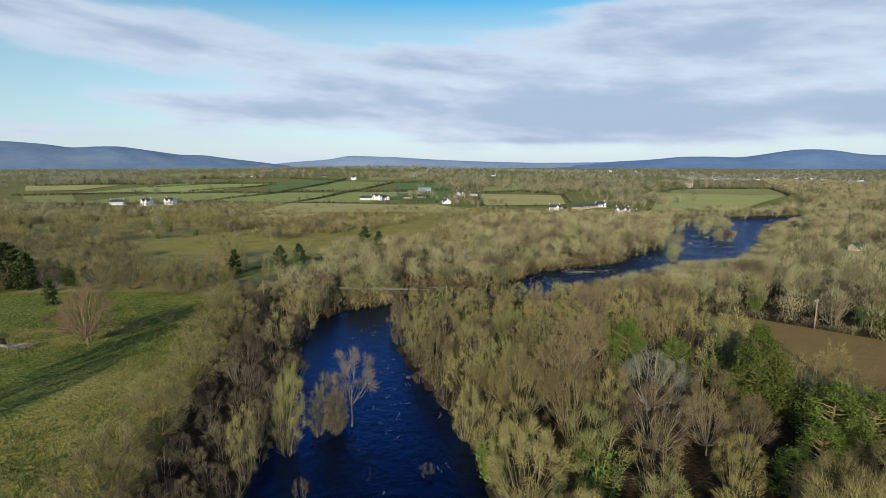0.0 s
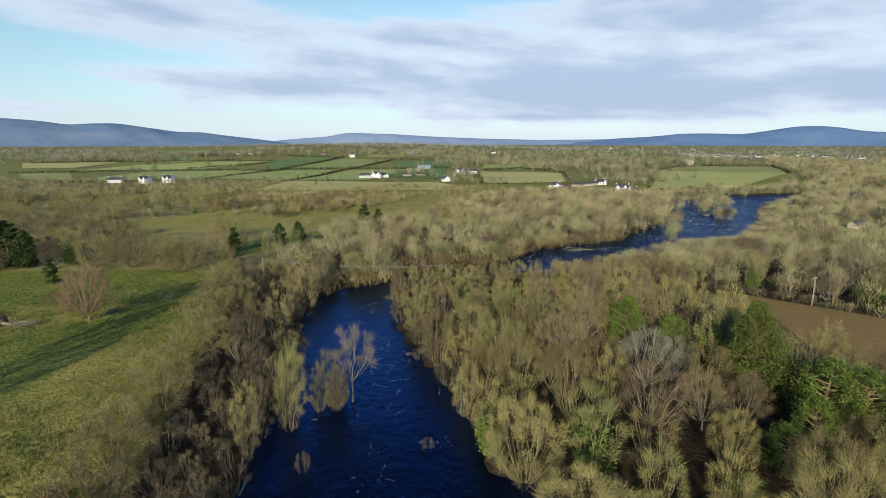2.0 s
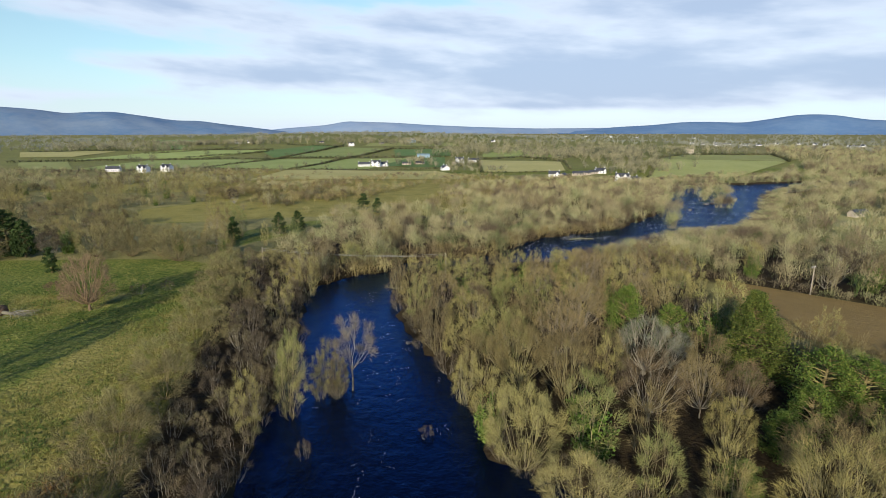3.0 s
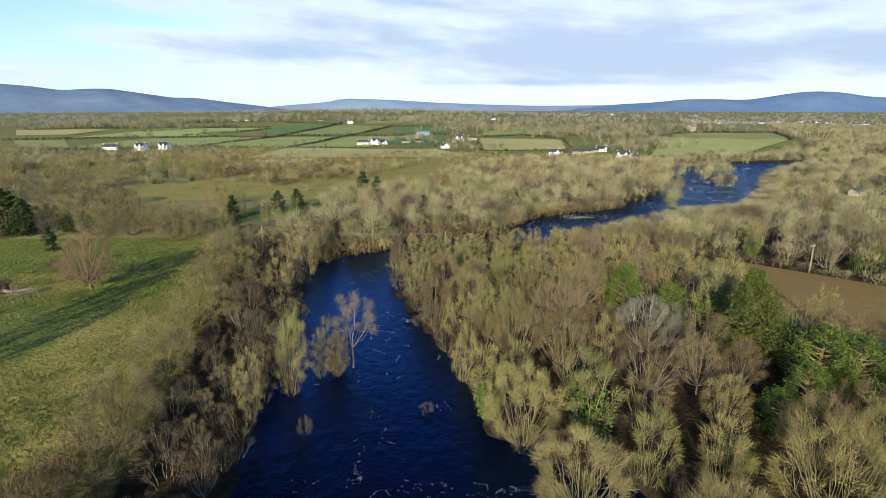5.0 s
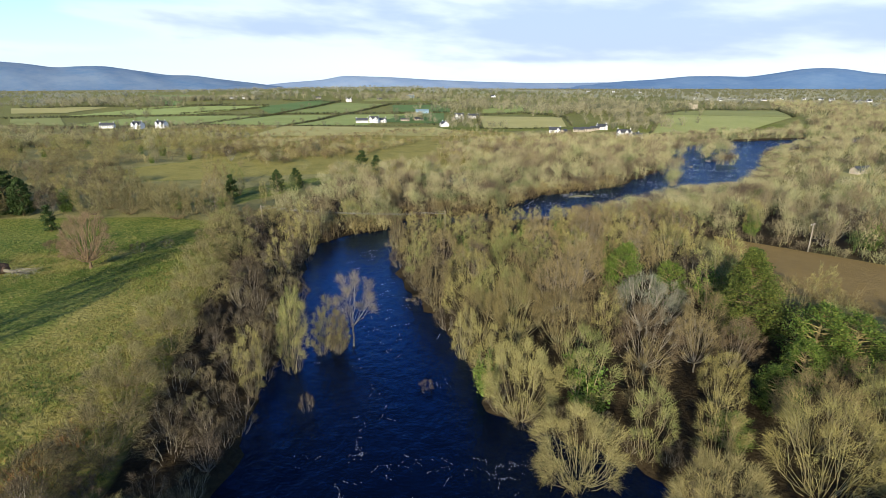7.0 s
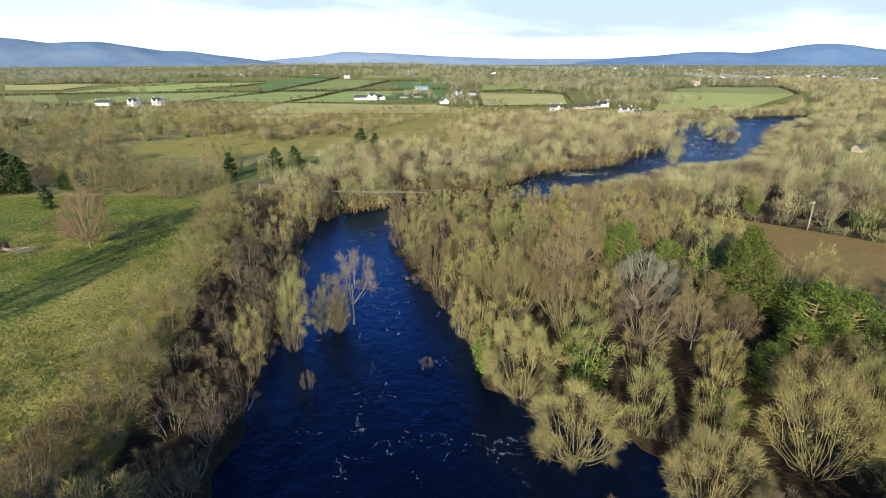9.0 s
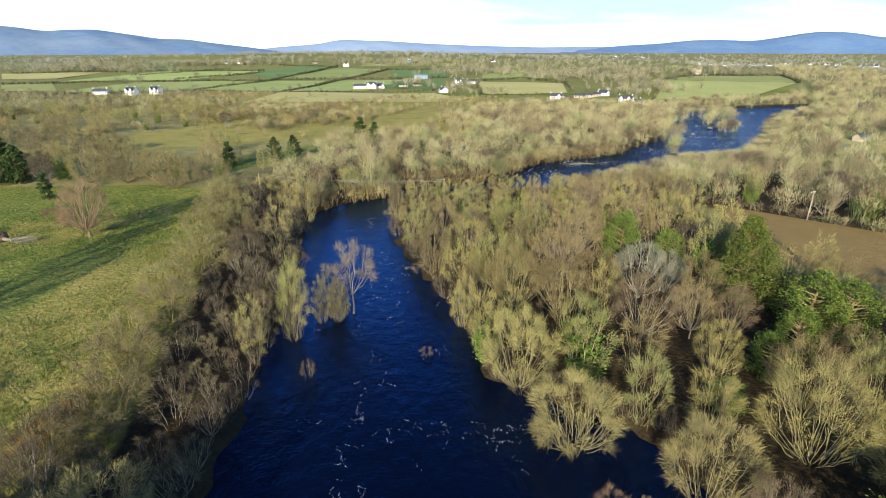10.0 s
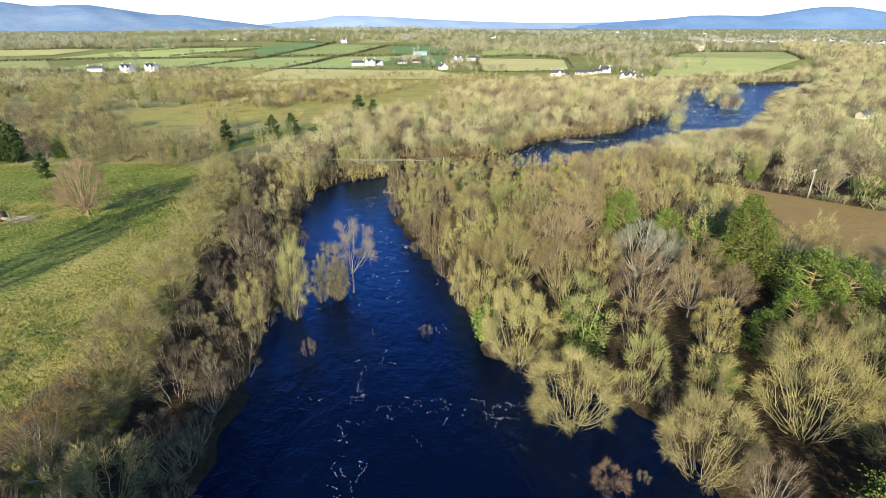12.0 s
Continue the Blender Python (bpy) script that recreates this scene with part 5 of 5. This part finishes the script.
def gable_block(w, d, eaves, ridge, x=0.0, y=0.0, along_x=True):
    """Walls with two gables."""
    bm = bmesh.new()
    if along_x:
        prof = [(-d / 2, -0.5), (d / 2, -0.5), (d / 2, eaves), (0, ridge), (-d / 2, eaves)]
        ends = [[bm.verts.new((x + s * w / 2, y + p, z)) for p, z in prof] for s in (-1, 1)]
    else:
        prof = [(-w / 2, -0.5), (w / 2, -0.5), (w / 2, eaves), (0, ridge), (-w / 2, eaves)]
        ends = [[bm.verts.new((x + p, y + s * d / 2, z)) for p, z in prof] for s in (-1, 1)]
    bm.faces.new(ends[0])
    bm.faces.new(ends[1][::-1])
    for i in range(5):
        j = (i + 1) % 5
        bm.faces.new((ends[0][j], ends[0][i], ends[1][i], ends[1][j]))
    bmesh.ops.recalc_face_normals(bm, faces=bm.faces)
    return bm


def gable_roof(w, d, eaves, ridge, x=0.0, y=0.0, along_x=True, t=0.22, over=0.35):
    bm = bmesh.new()
    span = (d if along_x else w) / 2
    slope = (ridge - eaves) / span
    run = (w if along_x else d) / 2 + over
    prof = [(-span - over, eaves - over * slope + 0.02), (0, ridge + 0.02), (span + over, eaves - over * slope + 0.02),
            (span + over, eaves - over * slope + t), (0, ridge + t), (-span - over, eaves - over * slope + t)]
    ends = [[bm.verts.new((x + s * run, y + p, z) if along_x else (x + p, y + s * run, z)) for p, z in prof] for s in (-1, 1)]
    bm.faces.new(ends[0])
    bm.faces.new(ends[1])
    for i in range(6):
        j = (i + 1) % 6
        bm.faces.new((ends[0][j], ends[0][i], ends[1][i], ends[1][j]))
    bmesh.ops.recalc_face_normals(bm, faces=bm.faces)
    return bm


def slab(*args):
    bm = bmesh.new()
    box(bm, *args)
    return bm


def make_house(label, w, d, eaves, ridge, gables=(), roof=None, wall=None, storeys=2, chimneys=(-1, 1), windows=4):
    """A gabled house facing -y: walls, slate roof with chimneys, front gables, windows and a door."""
    house = tagged(new("house"), label, "house", "houses among the fields")
    wall, roof = wall or M_WALL, roof or M_SLATE
    part("wall", gable_block(w, d, eaves, ridge), wall, house)
    r = part("roof", gable_roof(w, d, eaves, ridge), roof, house)
    for c in chimneys:
        part("chimney", slab(c * (w / 2 - 0.6) - 0.4, c * (w / 2 - 0.6) + 0.4, -0.35, 0.35, ridge - 0.6, ridge + 1.3), wall, r)
    for g in gables:
        part("wall", gable_block(w * 0.3, 2.4, eaves, ridge - 0.4, g, -d / 2 - 0.5, False), wall, house)
        part("roof", gable_roof(w * 0.3, 3.2, eaves, ridge - 0.4, g, -d / 2 - 0.2, False), roof, house)
    for s in range(storeys):
        for i in range(windows):
            x = -w / 2 + w * (i + 0.5) / windows
            y = -d / 2 - (1.7 if any(abs(x - g) < w * 0.15 for g in gables) else 0.0)
            z = 1.0 + 2.7 * s
            if s == 0 and i == windows // 2:
                part("door", slab(x - 0.5, x + 0.5, y - 0.06, y + 0.1, 0.0, 2.1), M_SLATE, house)
                continue
            win = part("window", slab(x - 0.55, x + 0.55, y - 0.05, y + 0.1, z, z + 1.25), M_GLASS, house)
            part("sill", slab(x - 0.65, x + 0.65, y - 0.14, y + 0.05, z - 0.12, z - 0.01), wall, win)
    return house


def stand(model, x, y, turn, used=[]):
    m = pose(x, y, float(terrain(x, y)) + 0.25, 0, 0, turn) @ Matrix.Scale(0.75, 4)
    if model not in used:
        used.append(model)
        model.matrix_basis = m
        return model
    return copy_thing(model, m @ Matrix.Scale(1 / 0.75, 4))


TWIN = make_house("white two-storey house with twin front gables and a slate roof", 13, 7, 5.2, 8.2, (-3.6, 3.6))
LONG = make_house("long low white farmhouse with a slate roof", 16, 6.5, 3.2, 6.0, (), storeys=1, windows=6)
BUNG = make_house("white bungalow with one front gable", 12, 8, 3.0, 5.8, (3.2,), storeys=1)
SHED = make_house("long blue-grey tin farm shed", 22, 12, 4.5, 6.5, (), M_TIN, M_TIN, 1, (), 3)
BYRE = make_house("low stone farm building with a slate roof", 12, 5, 2.6, 4.4, (), M_SLATE, M_STONE, 1, (), 3)
for model, x, y, turn in [(LONG, -302, 491, 10), (TWIN, -268, 480, -18), (TWIN, -252, 490, -20), (LONG, -380, 1008, 0), (BUNG, -360, 1012, 10), (LONG, -80, 549, 8), (TWIN, -68, 551, -6),
                          (BUNG, -61, 558, 15), (BYRE, -38, 574, 0), (SHED, -24, 700, 0), (BYRE, -24, 585, 20), (BUNG, 3, 505, -70), (TWIN, 20, 606, 0), (LONG, 36, 615, 12), (BYRE, 14, 590, 80),
                          (BUNG, 93, 441, -10), (BYRE, 99, 434, 60), (TWIN, 137, 404, -25), (BUNG, 143, 397, 35), (BYRE, 122, 455, 0), (BYRE, 131, 462, 30), (BUNG, 139, 468, 10), (BYRE, 115, 450, -30),
                          (BUNG, 106, 1117, 0), (TWIN, -61, 1130, 0), (TWIN, -157, 936, 10), (BYRE, -225, 1011, 0), (BYRE, -110, 985, 0), (SHED, -60, 1060, 0), (BYRE, 188, 236, 20)]:
    stand(model, x, y, turn)
town_rng = np.random.default_rng(19)
for x, y in [(548, 1182), (560, 1150), (570, 1110), (590, 1160), (615, 1180), (641, 1203), (642, 1149), (660, 1165), (678, 1152), (690, 1140), (706, 1152), (730, 1190), (770, 1240), (841, 1270),
             (860, 1240), (802, 1124), (760, 1060), (737, 1003), (750, 985), (807, 1064), (840, 1090), (870, 1110), (900, 1150), (640, 2400), (720, 2300), (800, 2211), (980, 2100)]:
    b = stand([TWIN, LONG, BUNG, LONG][town_rng.integers(4)], x, y, town_rng.uniform(-40, 40))
    tagged(b, group="houses of the distant town")


def make_ruin(x, y):
    ruin = tagged(new("ruin"), "pale roofless stone tower house above a field", "ruin")
    bm = bmesh.new()
    rng = random.Random(4)
    for x0, x1, y0, y1 in ((-7, 7, -5, -3.8), (-7, 7, 3.8, 5), (-7, -5.8, -3.8, 3.8), (5.8, 7, -3.8, 3.8)):
        n = 6
        for i in range(n):
            h = 10 + rng.uniform(-2.5, 1.5)
            if x1 - x0 > 3:
                box(bm, x0 + (x1 - x0) * i / n, x0 + (x1 - x0) * (i + 1) / n, y0, y1, -1, h)
            else:
                box(bm, x0, x1, y0 + (y1 - y0) * i / n, y0 + (y1 - y0) * (i + 1) / n, -1, h)
    part("wall", bm, M_STONE, ruin)
    part("tower", slab(-8.5, -4.5, -6, -2, -1, 13), M_STONE, ruin)
    for i in range(3):
        part("window", slab(-3 + i * 3.2, -2.2 + i * 3.2, -5.1, -4.7, 4, 6), M_GLASS, ruin)
    ruin.matrix_basis = pose(x, y, float(terrain(x, y)), 0, 0, -12) @ Matrix.Scale(0.62, 4)


make_ruin(308, 667)


# ---------------------------------------------------------------- pole, cable, wrack
def limb(path, radii, sides=8):
    v, f = tube(path, radii, sides)
    return v, f


def make_pole(x, y, height, turn):
    pole = tagged(new("utility_pole"), "weathered wooden utility pole with a crossarm beside the silted field", "utility pole")
    part("post", mesh_of("post", *limb([(0, 0, -0.5), (0, 0, height * 0.5), (0, 0, height)], [0.17, 0.15, 0.12]), M_POLE), None, pole)
    part("crossarm", slab(-1.0, 1.0, 0.12, 0.26, height - 0.55, height - 0.37), M_POLE, pole)
    for k in (-0.85, 0.0, 0.85):
        part("insulator", mesh_of("insulator", *limb([(k, 0.19, height - 0.37), (k, 0.19, height - 0.25), (k, 0.19, height - 0.12)], [0.05, 0.08, 0.04], 6), M_WALL), None, pole)
    pole.matrix_basis = pose(x, y, float(terrain(x, y)), 0, 1.5, turn)


make_pole(88.2, 121.0, 7.0, 30)


def make_cableway():
    """Gauging cables slung over the river between two posts."""
    thing = tagged(new("cableway"), "pale cable and pipe slung between posts across the river", "cableway")
    a, b = np.array([-50.0, 143.5, 7.6]), np.array([1.0, 139.0, 7.0])
    s = np.linspace(0, 1, 25)[:, None]
    for dz, r, name in ((0.0, 0.03, "cable"), (-0.5, 0.035, "pipe")):
        p = a + (b - a) * s + [0, 0, 1] * (dz - 1.1 * 4 * s * (1 - s) * (1 if name == "cable" else 0.75))
        part(name, mesh_of(name, *limb(p, np.full(25, r), 6), M_CABLE), None, thing)
    for p in (a, b):
        z = float(terrain(p[0], p[1]))
        part("post", mesh_of("post", *limb([(p[0], p[1], z - 0.5), (p[0], p[1], 3.0), (p[0], p[1], p[2] + 0.3)], [0.16, 0.15, 0.14]), M_POLE), None, thing)


make_cableway()


def make_fallen_tree(x, y, turn):
    thing = tagged(new("fallen_tree"), "uprooted fallen tree with a torn root plate on the pasture", "fallen tree")
    rng = np.random.default_rng(5)
    part("trunk", mesh_of("trunk", *join([tube([(0, 0, 0.8), (2.5, 0, 0.7), (6, 0.3, 0.5)], [0.4, 0.3, 0.12], 7)] +
         [tube([(2 + i * 0.5, 0, 0.7), (3.2 + i * 0.6, (-1) ** i * 1.1, 1.0), (4.8 + i * 0.6, (-1) ** i * 2.2, 0.9 + 0.1 * i)], [0.12, 0.08, 0.02], 4) for i in range(7)]), M_GREYBARK), None, thing)
    n = 260
    base = np.stack([rng.uniform(2, 8, n), rng.normal(0, 1.3, n), rng.uniform(0.2, 1.3, n)], 1)
    part("crown", mesh_of("crown", *blades(base, unit(rng.normal(size=(n, 3)) + [0.6, 0, 0.3]), rng.uniform(0.5, 1.2, n), np.full(n, 0.05), rng), M_LICHEN), None, thing)
    bm = bmesh.new()
    bmesh.ops.create_icosphere(bm, subdivisions=3, radius=1.3)
    for v in bm.verts:
        k = noise.noise(v.co * 1.7) * 0.5 + noise.noise(v.co * 4.1) * 0.25
        v.co = Vector((v.co.x * 0.35, v.co.y, v.co.z + 0.2)) * (1 + k)
        v.co.z += 0.8
    part("root_plate", bm, M_ROOTPLATE, thing, "torn reddish root plate")
    thing.matrix_basis = pose(x, y, float(terrain(x, y)), 0, 0, turn)


make_fallen_tree(-92.5, 105.5, -14)


# ---------------------------------------------------------------- foam, boulders, tufts
def make_foam():
    """Foam drifting on the current: wandering chains of small torn flecks. x, y, spread, count, heading in degrees."""
    rng = np.random.default_rng(12)
    v, f, k = [], [], 0
    for cx, cy, sx, sy, n, head in FOAM:
        grain = 1 + cy / (110 if cy < 150 else 48)
        for i in range(max(2, n // 4)):
            x, y = cx + rng.normal(0, sx), cy + rng.normal(0, sy)
            a = radians(head + rng.normal(0, 35))
            for j in range(rng.integers(4, 13)):
                a += rng.normal(0, 0.8)
                step = rng.uniform(0.1, 0.32) * grain
                x, y = x + math.cos(a) * step, y + math.sin(a) * step
                if river_gap(x, y) > -1.0 or rng.uniform() < 0.25:
                    continue
                m = 5
                t = np.arange(m) * 2 * math.pi / m + rng.uniform(0, 6)
                r = rng.uniform(0.4, 1.0, m) * rng.uniform(0.018, 0.06) * grain
                u, w = np.cos(t) * r * 2.1, np.sin(t) * r * 0.75
                v.append(np.stack([x + u * math.cos(a) - w * math.sin(a), y + u * math.sin(a) + w * math.cos(a), np.full(m, 0.06)], 1))
                f.append(np.array([[0, 1, 2], [0, 2, 3], [0, 3, 4]]) + k)
                k += m
    me = mesh_of("river_foam", np.concatenate(v), np.concatenate(f), M_FOAM)
    tagged(new("river_foam", me), "white foam flecks and small breaking ripples on the current", "foam", kind="stuff")


FOAM = [(-9.0, 58, 1.2, 5, 26, 80), (-10.5, 50, 1.0, 4, 26, 85), (-9.5, 42, 0.9, 3, 30, 85), (-9.0, 37, 1.0, 2, 22, 80), (-3.0, 48.5, 2.2, 0.7, 34, 5), (2.5, 47.0, 3.0, 0.6, 46, -8),
        (7.0, 47.5, 2.0, 0.6, 26, 5), (-10, 70, 2.0, 3, 10, 40), (-10.5, 80, 1.6, 3, 24, 80), (-11.5, 90, 2.0, 3, 22, 70), (-12.0, 101, 1.8, 4, 26, 80), (-20, 112, 2.0, 8, 20, 70),
        (-18, 122, 2.0, 5, 20, 70), (-0.5, 63.8, 1.6, 0.6, 22, 10), (-17, 47.5, 1.0, 1.0, 8, 0), (-9.0, 95.5, 2.0, 0.5, 20, 0), (-19, 71, 1.5, 0.6, 8, 10), (-13, 158, 2.0, 2.5, 20, 10),
        (34, 178, 6, 2.5, 80, 10), (50, 193, 6, 1.0, 130, 8), (64, 190, 4, 3.0, 26, 0), (92, 216, 4, 6, 70, 45), (110, 238, 8, 1.2, 90, 10), (126, 252, 10, 1.2, 110, 5), (134, 268, 10, 1.5, 90, 5), (150, 290, 10, 2, 90, 5),
        (165, 320, 10, 4, 50, 0), (190, 350, 12, 4, 60, 0), (205, 372, 12, 4, 50, 0), (120, 225, 8, 5, 40, 30), (-5, 75, 3, 6, 14, 60), (-16, 40, 3, 4, 10, 60), (5, 40, 5, 4, 16, 30)]
make_foam()


def make_boulder(seed, size):
    bm = bmesh.new()
    bmesh.ops.create_icosphere(bm, subdivisions=2, radius=size)
    off = Vector((seed * 3.1, seed * 1.7, 0))
    for v in bm.verts:
        v.co = v.co * (1 + 0.35 * noise.noise(v.co / size * 1.2 + off))
        v.co.z *= 0.6
    me = bpy.data.meshes.new("boulder")
    bm.to_mesh(me)
    bm.free()
    me.materials.append(M_ROCK)
    return me


for i, (x, y, s) in enumerate([(142, 282, 1.4), (147, 285, 1.6), (154, 287, 1.3), (124, 262, 1.0), (-6.5, 94.5, 0.5), (132, 318, 1.3)]):
    b = new("boulder", make_boulder(i, s))
    b.location = (x, y, 0.1)
    tagged(b, "rounded pale wet boulder breaking the water", "boulder", "river boulders")


def make_log(path, radii, label):
    thing = new("drift_log", mesh_of("drift_log", *limb(path, radii, 7), M_LICHEN))
    tagged(thing, label, "log")


make_log([(-13.5, 130.0, 0.3), (-11.8, 128.6, 0.5), (-9.5, 128.0, 0.7)], [0.16, 0.2, 0.12], "pale bare drift log caught on the bank")
make_log([(47.0, 190.5, 0.2), (51.0, 191.6, 0.35), (56.0, 191.0, 0.25)], [0.3, 0.4, 0.2], "pale bare drift log lying across the current")


def make_tufts():
    """Rush and grass tufts of the wet pasture."""
    rng = np.random.default_rng(15)
    n = 75000
    p = np.stack([rng.uniform(-120, -30, n), rng.uniform(18, 150, n)], 1)
    ok = polygon_distance(p[:, 0], p[:, 1], MEADOWS[0]) < -0.5
    lush = np.sin(p[:, 0] * 0.13 + 0.6) + np.cos(p[:, 1] * 0.11) + rng.normal(0, 0.9, n) + smooth(-70, -60, p[:, 0]) * 1.3 - smooth(-75, -95, p[:, 0]) * 1.0
    p = p[ok & (lush > 0.2)]
    k = 4
    base = np.repeat(np.concatenate([p, terrain(p[:, 0], p[:, 1])[:, None]], 1), k, 0)
    base += rng.normal(0, 0.16, base.shape) * [1, 1, 0]
    way = unit(rng.normal(0, 0.55, base.shape) + [0, 0, 1])
    v, f = blades(base, way, rng.uniform(0.2, 0.6, len(base)), rng.uniform(0.05, 0.13, len(base)), rng)
    tagged(new("rush_tufts", mesh_of("rush_tufts", v, f, M_RUSH)), "yellow-green rush and grass tufts in wet pasture", "grass", kind="stuff")


M_RUSH = twig_material("rush_blades", [(0.0, (0.06, 0.11, 0.02)), (0.4, (0.13, 0.17, 0.035)), (0.75, (0.22, 0.23, 0.06)), (1.0, (0.29, 0.25, 0.09))], cell=2.2)
make_tufts()


def make_bracken():
    """Dead rust-coloured bracken between the pasture and the bank."""
    rng = np.random.default_rng(27)
    n = 1500
    p = rng.normal(0, 1, (n, 2)) * (1.3, 3.0) + (-43.0, 47.5)
    base = np.concatenate([p, terrain(p[:, 0], p[:, 1])[:, None]], 1)
    v, f = blades(base, unit(rng.normal(0, 0.7, base.shape) + [0, 0, 0.8]), rng.uniform(0.4, 0.9, n), rng.uniform(0.08, 0.2, n), rng)
    tagged(new("bracken", mesh_of("bracken", v, f, M_BRACKEN)), "patch of dead rust-brown bracken at the pasture's edge", "bracken", kind="stuff")


M_BRACKEN = twig_material("dead_bracken", [(0.0, (0.12, 0.06, 0.025)), (0.5, (0.24, 0.12, 0.04)), (1.0, (0.33, 0.21, 0.06))], cell=1.5)
make_bracken()
